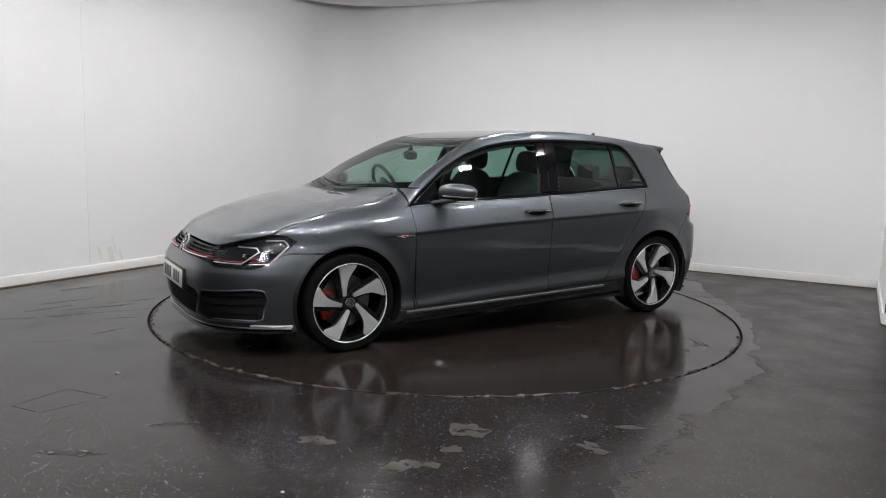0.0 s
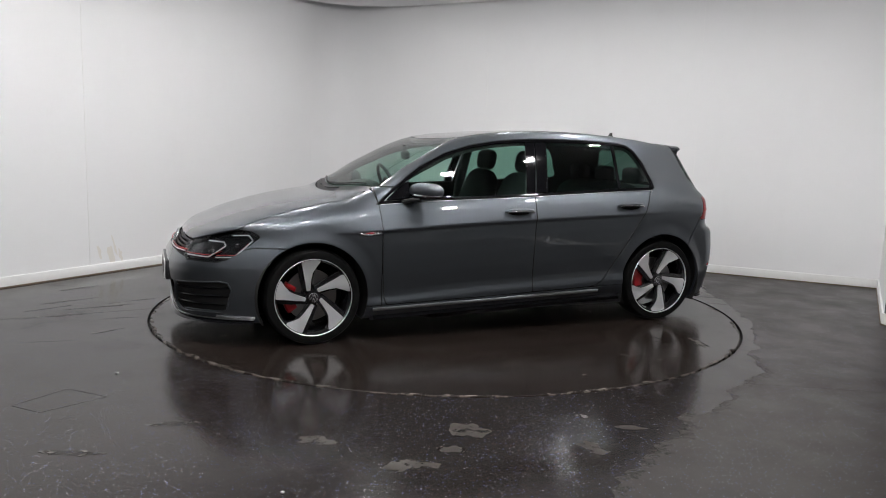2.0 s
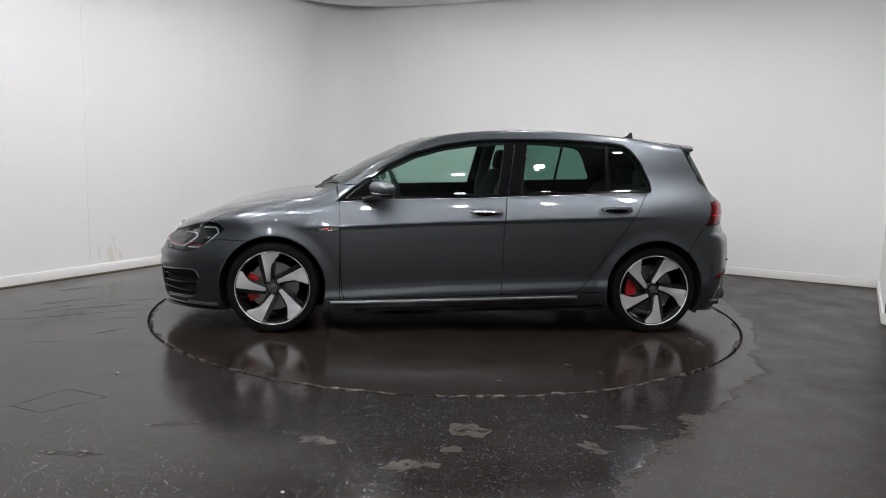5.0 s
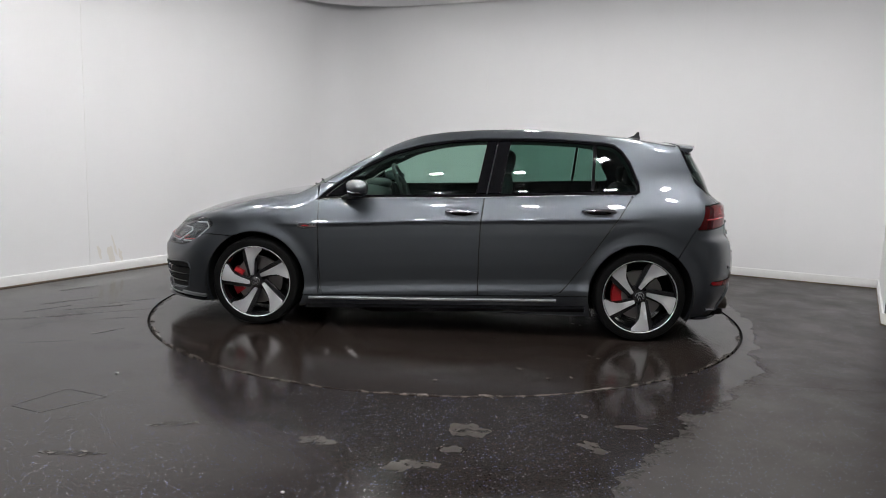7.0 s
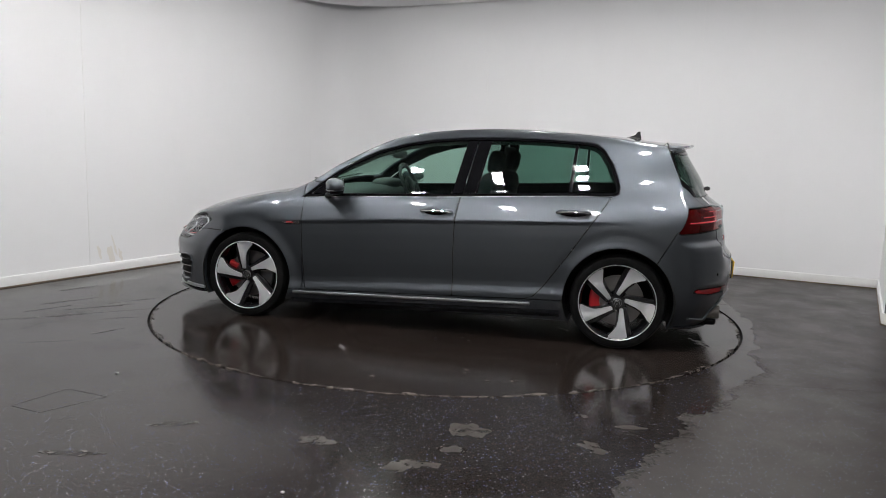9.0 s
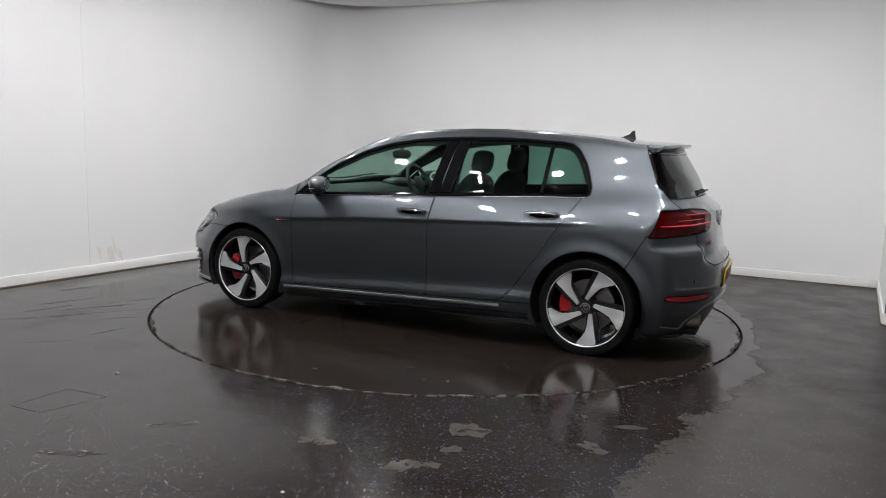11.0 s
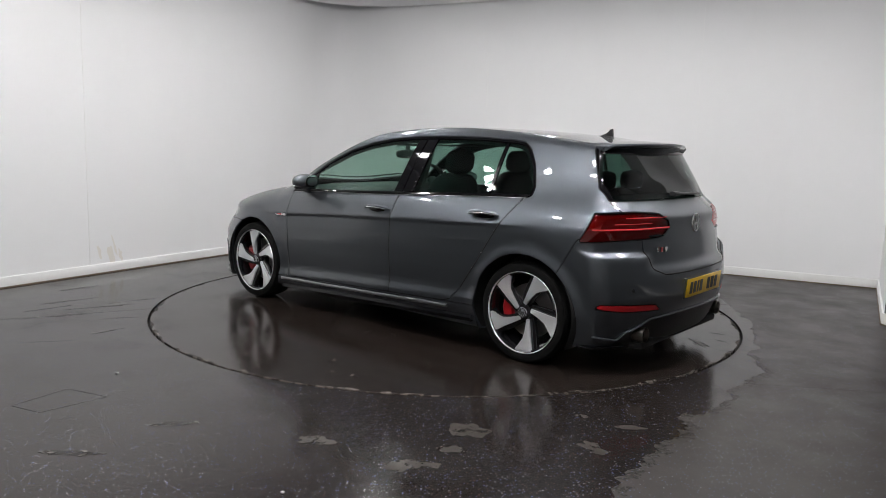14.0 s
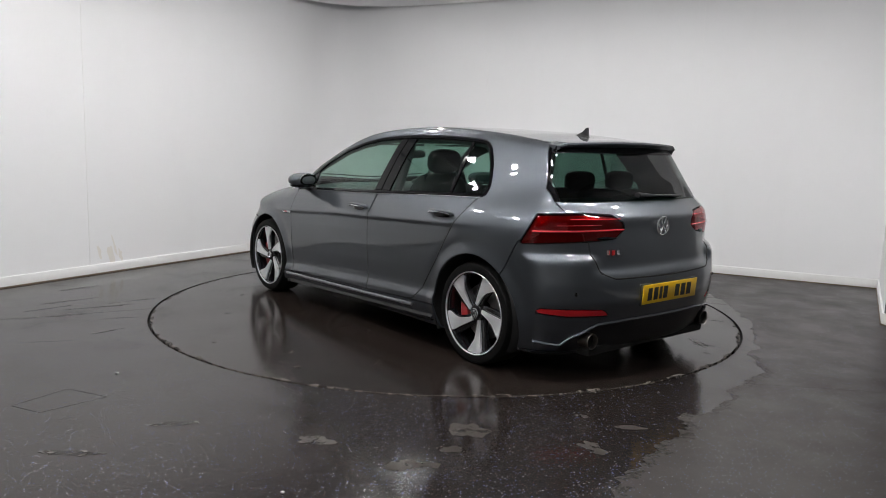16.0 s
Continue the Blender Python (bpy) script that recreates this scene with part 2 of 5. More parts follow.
# ---- room ----
def wall(name, a, b, label, thick=0.12, mat=None):
    """A wall on the floor from a to b, the room on its right side."""
    d = (b - a).normalized()
    out = Vector((-d.y, d.x, 0))
    m = Matrix(((d.x, out.x, 0, a.x), (d.y, out.y, 0, a.y), (0, 0, 1, 0), (0, 0, 0, 1)))
    ln = (b - a).length
    ob = tagged(part(name, block((0, 0, -0.02), (ln, thick, CEIL + 0.1)), mat or M_WALL), label, "wall", kind="structure")
    ob.matrix_world = m
    sk = block((0, -0.016, 0.0), (ln, -0.001, 0.092), 0.004)
    sk = tagged(part("skirting", sk, M_SKIRT), "white painted skirting board along the wall", "skirting", kind="structure")
    sk.matrix_world = m
    line = tagged(part("skirting_seal", block((0, -0.024, 0.0), (ln, -0.017, 0.011)), M_DIRT), "thin brown dirty seal under the skirting board", "seal", kind="structure")
    line.matrix_world = m
    return m, ln


fl = bmesh.new()
ring_n = 160
outer = [fl.verts.new(p) for p in (FRONT_LEFT, FRONT_RIGHT, MID_RIGHT, BACK_RIGHT, BACK_LEFT)]
circle = [fl.verts.new((CX + (TABLE_R + 0.011) * math.cos(2 * math.pi * k / ring_n), CY + (TABLE_R + 0.011) * math.sin(2 * math.pi * k / ring_n), 0)) for k in range(ring_n)]
edges = [fl.edges.new((a, b)) for a, b in zip(outer, outer[1:] + outer[:1])] + [fl.edges.new((a, b)) for a, b in zip(circle, circle[1:] + circle[:1])]
bmesh.ops.triangle_fill(fl, edges=edges, use_beauty=True)
for f in fl.faces:
    f.normal_update()
    if f.normal.z < 0:
        f.normal_flip()
lip = [fl.verts.new(v.co - Vector((0, 0, 0.05))) for v in circle]
for k in range(ring_n):
    fl.faces.new((circle[k], circle[(k + 1) % ring_n], lip[(k + 1) % ring_n], lip[k]))
me = bpy.data.meshes.new("floor")
fl.to_mesh(me)
fl.free()
me.materials.append(M_FLOOR)
tagged(new("floor", me), "dark wet speckled vinyl floor with a round opening", "floor", kind="structure")
pit = part("turntable_pit", lathe([(0.001, -0.06), (TABLE_R + 0.1, -0.06), (TABLE_R + 0.1, -0.05), (0.001, -0.05)], 64, closed=True), M_GAP)
pit.location = (CX, CY, 0)
tagged(pit, "dark shallow pit under the turntable", "pit", kind="structure")

MID_LEFT = BACK_LEFT.lerp(FRONT_LEFT, 0.42)
# Added out of view, dark to keep the door's reflection low.
wall("unseen_wall_left", FRONT_LEFT, MID_LEFT, "unseen side wall, added dark for the car's reflections", mat=M_UNSEEN_DARK)
WALL_L, LEN_L = wall("wall_left", MID_LEFT, BACK_LEFT, "white painted panel wall with brown scuffs low down")
WALL_B, LEN_B = wall("wall_back", BACK_LEFT, BACK_RIGHT, "plain white painted panel wall behind the car")
WALL_R, LEN_R = wall("wall_right", BACK_RIGHT, MID_RIGHT, "plain white painted side wall")
# Added stretch outside the view; it dims the flank's mirror image.
wall("unseen_wall_right", MID_RIGHT, FRONT_RIGHT, "unseen dusky side wall, added for the car's reflections", mat=M_UNSEEN_DUSK)
# Closes the room unseen and throws fill onto the car's side.
WALL_F, LEN_F = wall("wall_front", FRONT_RIGHT, FRONT_LEFT, "unseen pale wall that closes the room and brightens the car's side", mat=M_UNSEEN_PALE)

# rounded inner corner between the left and back walls
dl, db = (FRONT_LEFT - BACK_LEFT).normalized(), (BACK_RIGHT - BACK_LEFT).normalized()
CR = 0.55
bm = bmesh.new()
cols = []
p0, p2 = BACK_LEFT + dl * CR, BACK_LEFT + db * CR
for k in range(17):
    s = k / 16
    q = p0 * (1 - s) ** 2 + (BACK_LEFT * 1.0) * 2 * s * (1 - s) + p2 * s * s
    inward = (Vector((CX, CY, 0)) - BACK_LEFT).normalized() * 0.003
    cols.append((bm.verts.new(q + inward), bm.verts.new(q + inward + Vector((0, 0, CEIL)))))
for a, b in zip(cols, cols[1:]):
    bm.faces.new((a[0], b[0], b[1], a[1]))
tagged(part("wall_corner", bm, M_WALL), "rounded white corner between two walls", "wall", kind="structure")

# ceiling, its dimness put into the grey, with a rounded cove band along the far walls
bm = bmesh.new()
vs = [bm.verts.new(p + Vector((0, 0, CEIL))) for p in (FRONT_LEFT, FRONT_RIGHT, MID_RIGHT, BACK_RIGHT, BACK_LEFT)]
up = [bm.verts.new(v.co + Vector((0, 0, 0.12))) for v in vs]
bm.faces.new(vs)
bm.faces.new(up[::-1])
for i in range(5):
    bm.faces.new((vs[i], vs[(i + 1) % 5], up[(i + 1) % 5], up[i]))
tagged(part("ceiling", bm, M_CEIL, smooth=False), "pale grey ceiling, toned down for the car's reflections", "ceiling", kind="structure")


def cove_path(inset):
    """Along the left wall, round the corner, along the back wall."""
    a, b = BACK_LEFT + dl * 7.0, BACK_LEFT + db * 6.2
    nl = Vector((-dl.y, dl.x, 0))
    nb = Vector((db.y, -db.x, 0))
    if nl.dot(Vector((CX, CY, 0)) - BACK_LEFT) < 0:
        nl = -nl
    if nb.dot(Vector((CX, CY, 0)) - BACK_LEFT) < 0:
        nb = -nb
    c = BACK_LEFT + (nl + nb) * inset
    rr = 1.15
    pts = [a + nl * inset]
    for k in range(21):
        s = k / 20
        pts.append((c + dl * rr) * (1 - s) ** 2 + c * 2 * s * (1 - s) + (c + db * rr) * s * s)
    pts.append(b + nb * inset)
    return pts


def cove_band(name, i0, z0, i1, z1, mat, label):
    bm = bmesh.new()
    a = [bm.verts.new(p + Vector((0, 0, z0))) for p in cove_path(i0)]
    b = [bm.verts.new(p + Vector((0, 0, z1))) for p in cove_path(i1)]
    for k in range(len(a) - 1):
        bm.faces.new((a[k], a[k + 1], b[k + 1], b[k]))
    tagged(part(name, bm, mat), label, "cove", kind="structure")


cove_band("cove", 0.01, 2.925, 0.05, 2.912, M_WALL, "white rounded cove where wall meets ceiling")
cove_band("cove_face", 0.05, 2.912, 0.09, 2.992, M_WALL, "white upright face of the ceiling cove")
cove_band("cove_gap", 0.09, 2.992, 0.10, 3.012, M_GAP, "dark shadow gap above the ceiling cove")
cove_band("soffit", 0.10, 3.012, 0.75, 3.016, M_WALL, "white soffit strip along the far walls")
cove_band("soffit_edge", 0.75, 3.016, 0.76, 3.06, M_WALL, "white edge of the soffit strip")

# wall panel joints
for m, at, z0, z1, w in ((WALL_L, LEN_L - 3.62, 0.09, 2.96, 0.006), (WALL_B, 2.06, 1.72, 2.22, 0.004), (WALL_B, 4.45, 0.1, 2.96, 0.003)):
    j = tagged(part("wall_joint", block((at, -0.003, z0), (at + w, 0.0005, z1)), M_SKIRT), "narrow joint strip between wall panels", "joint", kind="structure")
    j.matrix_world = m

# ceiling downlights: a ring of eight, then fill lamps
lamp = new("ceiling_light")
tagged(lamp, "small square white ceiling downlight, ring lamps and added fill alike", "ceiling light", "ceiling lights")
frame_bm = block((-0.085, -0.085, -0.012), (0.085, 0.085, 0.0), 0.004)
part("frame", frame_bm, M_FRAME, lamp)
part("diffuser", block((-0.068, -0.068, -0.018), (0.068, 0.068, -0.013)), M_LAMP, lamp, "glowing white diffuser")
RING = [radians(191.5 + 22.5 * k) for k in range(8)]
spots = [(CX + 2.6 * math.cos(a), CY + 2.6 * math.sin(a)) for a in RING]
# Mostly added lamps, to even the walls and brighten the car's side.
spots += [(-1.9, 0.4), (-0.5, 0.3), (-2.1, 2.4), (-0.9, 2.1), (0.4, 1.7), (-1.5, 6.6), (-0.7, 7.6), (0.8, 6.9), (1.9, 6.1), (-2.2, 7.3)]
for i, (x, y) in enumerate(spots):
    m = pose(x, y, CEIL - 0.001, 0, 0, 191.5 + 22.5 * i if i < 8 else -26)
    if i == 0:
        lamp.matrix_world = m
    else:
        copy_thing(lamp, m)

# turntable
table_thing = new("turntable")
tagged(table_thing, "round dark vinyl turntable set flush in the floor", "turntable")
part("deck", lathe([(0.0005, 0.0), (TABLE_R - 0.011, 0.0), (TABLE_R - 0.008, -0.003), (TABLE_R - 0.008, -0.045), (0.0005, -0.045)], 160, closed=False), M_TABLE, table_thing)
part("deck_rim", lathe([(TABLE_R - 0.0105, 0.0006), (TABLE_R - 0.0065, -0.002), (TABLE_R - 0.0065, -0.035), (TABLE_R - 0.0105, -0.035)], 160), M_EDGE, table_thing, "pale worn rim of the deck")


# ---- car body surface: one smooth implicit form, cut into panels ----
def table(pairs, soft=0.0):
    """A smooth function of one value through (place, value) pairs; soft: rounding of its corners in metres."""
    a = np.array(sorted(pairs))
    g = np.arange(a[0, 0] - 0.5, a[-1, 0] + 0.5, 0.002)
    v = np.interp(g, a[:, 0], a[:, 1])
    if soft:
        k = np.exp(-0.5 * (np.arange(-150, 151) * 0.002 / soft) ** 2)
        pad = np.pad(v, 150, mode="edge")
        v = np.convolve(pad, k / k.sum(), mode="valid")
    return lambda q: np.interp(q, g, v)


TOP = table([(2.3, 0.42), (2.17, 0.578), (2.12, 0.6314), (2.06, 0.6725), (1.95, 0.7186), (1.83, 0.7672), (1.72, 0.809), (1.54, 0.8561), (1.37, 0.8915), (1.2, 0.9172), (1.07, 0.9343), (0.915, 1.028), (0.692, 1.155), (0.471, 1.259), (0.339, 1.308), (0.207, 1.341), (0.032, 1.37), (-0.185, 1.393), (-0.4, 1.405), (-0.62, 1.407), (-0.83, 1.399), (-1.05, 1.387), (-1.26, 1.372), (-1.47, 1.346), (-1.687, 1.33), (-1.9, 1.3)], 0.024)
CROWN = table([(2.2, 0.09366), (1.9, 0.07488), (1.5, 0.04147), (1.1, 0.02246), (0.9, 0.05925), (0.7, 0.03809), (0.5, 0.02787), (0.2, -0.001633), (-0.3, 0.006763), (-1, 0.01425), (-1.8, 0.03358)], 0.07)
CROWN_AT = table([(2.2, 0.72), (1.1, 0.74), (0.9, 0.68), (0.3, 0.58), (-1.8, 0.56)], 0.06)
PLAN = table([(2.3, 0.70), (2.0, 0.775), (1.8, 0.825), (1.6, 0.858), (1.3, 0.880), (0.9, 0.887), (0.0, 0.890), (-1.0, 0.888), (-1.4, 0.880), (-1.6, 0.866),
              (-1.8, 0.835), (-2.0, 0.79), (-2.2, 0.74)], 0.08)
SECTION = table([(-0.9, 0.8), (-0.63, 0.845), (-0.57, 0.866), (-0.52, 0.879), (-0.475, 0.8815), (-0.435, 0.8685), (-0.4, 0.8675), (-0.3, 0.877), (-0.2, 0.8825), (-0.1, 0.8850), (-0.035, 0.8842), (-0.018, 0.8832), (0.0, 0.8925), (0.012, 0.8875), (0.04, 0.8755), (0.07, 0.8615), (0.1, 0.847), (0.13, 0.8298), (0.165, 0.8057), (0.19, 0.7916), (0.23, 0.7755), (0.27, 0.7575), (0.315, 0.7371), (0.36, 0.7152), (0.4, 0.695), (0.44, 0.6737), (0.5, 0.6363), (0.56, 0.5936), (0.7, 0.5027)], 0.0045)
SECTION_SOFT = table([(-0.9, 0.80), (-0.63, 0.845), (-0.5, 0.874), (-0.4, 0.878), (-0.3, 0.882), (-0.2, 0.8845), (-0.1, 0.884), (0.0, 0.878), (0.06, 0.864), (0.10, 0.849), (0.13, 0.8325), (0.165, 0.810), (0.19, 0.794), (0.23, 0.7755), (0.27, 0.7575), (0.315, 0.7371), (0.36, 0.7152), (0.4, 0.695), (0.44, 0.6737), (0.5, 0.6363), (0.56, 0.5936), (0.7, 0.5027)], 0.03)
NARROW = table([(1.2, 0), (0.9, 0), (0.2, 0), (-0.4, 0.005), (-0.9, 0.03), (-1.3, 0.055), (-1.7, 0.1), (-2, 0.135)], 0.1)
FRONT = table([(0.05, 2.04), (0.14, 2.1), (0.2, 2.135), (0.3, 2.15), (0.45, 2.165), (0.5, 2.163), (0.53, 2.145), (0.57, 2.126), (0.62, 2.084), (0.68, 2.04), (0.75, 2.043), (1, 1.8)], 0.016)
REAR = table([(0.1, 1.93), (0.2, 1.99), (0.3, 2.03), (0.45, 2.062), (0.55, 2.06), (0.6, 2.05), (0.635, 2.014), (0.68, 2.008), (0.75, 1.998), (0.85, 1.978), (0.91, 1.978), (0.95, 1.914), (0.99, 1.866), (1.1, 1.821), (1.2, 1.758), (1.3, 1.695), (1.33, 1.676), (1.5, 1.56)], 0.014)


CORNER_REAR = table([(0.1, 1.93), (0.2, 1.99), (0.3, 2.03), (0.45, 2.062), (0.55, 2.062), (0.66, 2.050), (0.69, 2.035), (0.715, 1.99), (0.75, 1.988), (0.85, 1.992), (0.91, 1.978), (0.95, 1.94),
                     (0.99, 1.888), (1.1, 1.822), (1.2, 1.758), (1.3, 1.695), (1.33, 1.676), (1.5, 1.56)], 0.008)


def crease(x):
    return 0.775 - 0.04 * x - 0.014 * np.clip((x - 0.2) / 0.7, 0, 1)


def ease(q):
    q = np.clip(q, 0, 1)
    return q * q * (3 - 2 * q)


def smax(a, b, k):
    h = np.clip(0.5 + 0.5 * (a - b) / k, 0, 1)
    return b + (a - b) * h + k * h * (1 - h)


AXLE_F, AXLE_R, HUB_Z, ARCH = 1.314, -1.314, 0.308, 0.348


def arch_r(x, z):
    return np.minimum(np.hypot(x - AXLE_F, z - HUB_Z - 0.004), np.hypot(x - AXLE_R, z - HUB_Z - 0.008))


def section(x, dz):
    """The flank's section; its crease fades out over the rear quarter and the wing."""
    fade = np.maximum(ease((-x - 1.05) / 0.4), ease((x - 0.95) / 0.3))
    return SECTION(dz) * (1 - fade) + SECTION_SOFT(dz) * fade


def form(x, y, z):
    """Signed height over the body's skin."""
    ay = np.abs(y)
    dz = z - crease(x)
    up = ease((dz + 0.05) / 0.36)
    side = PLAN(x) + (section(x, dz) - 0.89) - NARROW(x) * up
    r = arch_r(x, z)
    side = side + 0.008 * np.exp(-((r - ARCH) / 0.030) ** 2) - 0.003 * np.exp(-((r - ARCH - 0.075) / 0.03) ** 2)
    f = ay - side
    fore = ease((x - 0.7) / 0.4)
    top = TOP(x) - CROWN(x) * (ay / CROWN_AT(x)) ** (2 + 2 * fore)
    f = smax(f, (z - top) * 0.92, 0.045 + 0.045 * fore)
    front = x - FRONT(z) + 0.50 * (ay / 0.85) ** 4 + 0.05 * ay * np.clip((z - 0.5) / 0.2, 0, 1)
    f = smax(f, front * 0.9, 0.05)
    wide = ease((ay - 0.48) / 0.12)
    rear = -x - REAR(z) * (1 - wide) - CORNER_REAR(z) * wide + 0.34 * (ay / 0.9) ** 3
    f = smax(f, rear * 0.9, 0.045)
    return smax(f, 0.15 - z, 0.03)


def grad(p, e=0.002):
    g = np.empty_like(p)
    for i in range(3):
        d = np.zeros(3)
        d[i] = e
        g[:, i] = form(*(p + d).T) - form(*(p - d).T)
    return g / (2 * e)


def skin(step, level=0.0):
    """Points, normals and four-sided faces of the surface form = level."""
    xs, ys, zs = np.arange(-2.2, 2.3, step), np.arange(-1.0 - step / 2, 1.0 + step, step), np.arange(0.08, 1.5, step)
    val = form(xs[:, None, None], ys[None, :, None], zs[None, None, :]) - level
    pos = val > 0
    cnt = np.zeros(tuple(n - 1 for n in val.shape), int)
    for i in (0, 1):
        for j in (0, 1):
            for k in (0, 1):
                cnt += pos[i:cnt.shape[0] + i, j:cnt.shape[1] + j, k:cnt.shape[2] + k]
    cell = (cnt > 0) & (cnt < 8)
    ids = np.full(cnt.shape, -1)
    where = np.argwhere(cell)
    ids[tuple(where.T)] = np.arange(len(where))
    p = np.stack([xs[where[:, 0]], ys[where[:, 1]], zs[where[:, 2]]], 1) + step / 2
    for _ in range(6):
        g = grad(p)
        d = (form(*p.T) - level) / np.maximum((g * g).sum(1), 0.2)
        p = p - np.clip(d[:, None] * g, -step, step) * 0.85
    faces = []
    for ax in range(3):
        a = [slice(None)] * 3
        b = [slice(None)] * 3
        a[ax], b[ax] = slice(0, -1), slice(1, None)
        flip = pos[tuple(a)] != pos[tuple(b)]
        e = np.argwhere(flip)
        o1, o2 = [(1, 2), (2, 0), (0, 1)][ax]
        ok = (e[:, o1] > 0) & (e[:, o2] > 0) & (e[:, o1] < cnt.shape[o1]) & (e[:, o2] < cnt.shape[o2])
        e = e[ok]
        outward = pos[tuple(b)][tuple(e.T)]
        quad = []
        for s1, s2 in ((1, 1), (0, 1), (0, 0), (1, 0)):
            c = e.copy()
            c[:, o1] -= s1
            c[:, o2] -= s2
            quad.append(ids[tuple(c.T)])
        q = np.stack(quad, 1)
        q[~outward] = q[~outward][:, ::-1]
        faces.append(q)
    faces = np.concatenate(faces)
    faces = faces[(faces >= 0).all(1)]
    g = grad(p, 0.004)
    n = g / np.linalg.norm(g, axis=1)[:, None]
    return p, n, [tuple(q) for q in faces.tolist()]


def trim(mesh, fn):
    """The part of a mesh where fn(points) > 0, with clean cut edges."""
    p, n, faces = mesh
    if not faces:
        return mesh
    v = fn(p)
    ins = v > 0
    pts, nor, extra, out = p, n, [], []
    made, base = {}, len(p)
    insl = ins.tolist()
    for f in faces:
        c = sum(insl[i] for i in f)
        if c == len(f):
            out.append(f)
        elif c:
            poly = []
            for a, b in zip(f, f[1:] + f[:1]):
                if insl[a]:
                    poly.append(a)
                if insl[a] != insl[b]:
                    key = (a, b) if a < b else (b, a)
                    if key not in made:
                        lo, hi = key
                        t = v[lo] / (v[lo] - v[hi])
                        made[key] = base + len(extra)
                        extra.append((p[lo] + (p[hi] - p[lo]) * t, n[lo] + (n[hi] - n[lo]) * t))
                    poly.append(made[key])
            if len(poly) > 2:
                out.append(tuple(poly))
    if extra:
        pts = np.concatenate([p, np.array([e[0] for e in extra])])
        nor = np.concatenate([n, np.array([e[1] for e in extra])])
    used = sorted({i for f in out for i in f})
    back = {o: i for i, o in enumerate(used)}
    return pts[used], nor[used], [tuple(back[i] for i in f) for f in out]


def cut(mesh, *fns):
    for fn in fns:
        mesh = trim(mesh, fn)
    return mesh


def inside(poly, u, v):
    """Signed distance to a closed outline, positive inside."""
    a = np.array(poly, float)
    d, odd = np.full(len(u), 1e9), np.zeros(len(u), bool)
    for (x0, y0), (x1, y1) in zip(a, np.roll(a, -1, 0)):
        ex, ey = x1 - x0, y1 - y0
        t = np.clip(((u - x0) * ex + (v - y0) * ey) / (ex * ex + ey * ey + 1e-12), 0, 1)
        d = np.minimum(d, np.hypot(u - x0 - t * ex, v - y0 - t * ey))
        if y0 != y1:
            odd ^= ((y0 > v) != (y1 > v)) & (u < ex * (v - y0) / ey + x0)
    return np.where(odd, d, -d)


def panel(name, mesh, mat, parent, label="", lift=0.0, rim=0.012, mirror=False):
    """Links a cut of the skin as one panel with a turned-in edge; mirror: the same on the car's right side."""
    p, n, faces = mesh
    n = n / np.maximum(np.linalg.norm(n, axis=1)[:, None], 1e-6)
    p = p + n * lift
    if mirror:
        p, n, faces = p * (1, -1, 1), n * (1, -1, 1), [f[::-1] for f in faces]
    m, loops = len(p), list(faces)
    if rim:
        seen = {}
        for f in faces:
            for a, b in zip(f, f[1:] + f[:1]):
                seen[(a, b)] = 1
        edge = [(a, b) for a, b in seen if (b, a) not in seen]
        ring = sorted({i for e in edge for i in e})
        top = {o: m + i for i, o in enumerate(ring)}
        low = {o: m + len(ring) + i for i, o in enumerate(ring)}
        pr = p[ring]
        mid = np.zeros_like(pr)
        p = np.concatenate([p, pr, pr - n[ring] * rim])
        out = np.zeros((len(p), 3))
        for a, b in edge:
            loops.append((top[b], top[a], low[a], low[b]))
            t = p[b] - p[a]
            o = np.cross(t, n[a])
            out[top[a]] += o
            out[top[b]] += o
        nn = np.concatenate([n, mid, mid])
        for o in ring:
            d = out[top[o]]
            d = d / (np.linalg.norm(d) + 1e-9)
            nn[top[o]] = nn[low[o]] = d
        n = nn
    me = bpy.data.meshes.new(name)
    me.from_pydata(p.tolist(), [], loops)
    me.materials.append(mat)
    me.polygons.foreach_set("use_smooth", [True] * len(me.polygons))
    me.normals_split_custom_set_from_vertices([tuple(v) for v in n])
    ob = new(name, me)
    ob.parent = parent
    if label:
        tagged(ob, label)
    return ob


# ---- car: panels ----
car = new("car")
tagged(car, "dark grey metallic five-door hatchback car on the turntable", "car")

DLO = [(0.90, 0.888), (0.72, 0.899), (0.55, 0.910), (-0.03, 0.930), (-0.975, 0.976), (-1.262, 0.986), (-1.288, 1.0), (-1.288, 1.05),
       (-1.235, 1.187), (-1.175, 1.275), (-1.12, 1.312), (-1.05, 1.323), (-0.785, 1.337), (-0.59, 1.340), (-0.4, 1.338), (-0.2, 1.331), (-0.01, 1.315),
       (0.187, 1.282), (0.385, 1.224), (0.583, 1.128), (0.783, 0.985)]
DOOR_F = [(0.90, 1.0), (0.882, 0.895), (0.874, 0.739), (0.869, 0.518), (0.858, 0.292), (0.842, 0.240), (0.33, 0.256), (-0.227, 0.275),
          (-0.226, 0.56), (-0.231, 0.751), (-0.248, 0.93), (-0.255, 1.0)]
DOOR_R = [(-0.227, 0.275), (-0.64, 0.291), (-0.715, 0.295), (-0.77, 0.312), (-0.835, 0.380), (-0.988, 0.595), (-1.124, 0.801), (-1.225, 0.954), (-1.26, 1.03),
          (-0.255, 1.03), (-0.248, 0.93), (-0.231, 0.751), (-0.226, 0.56)]
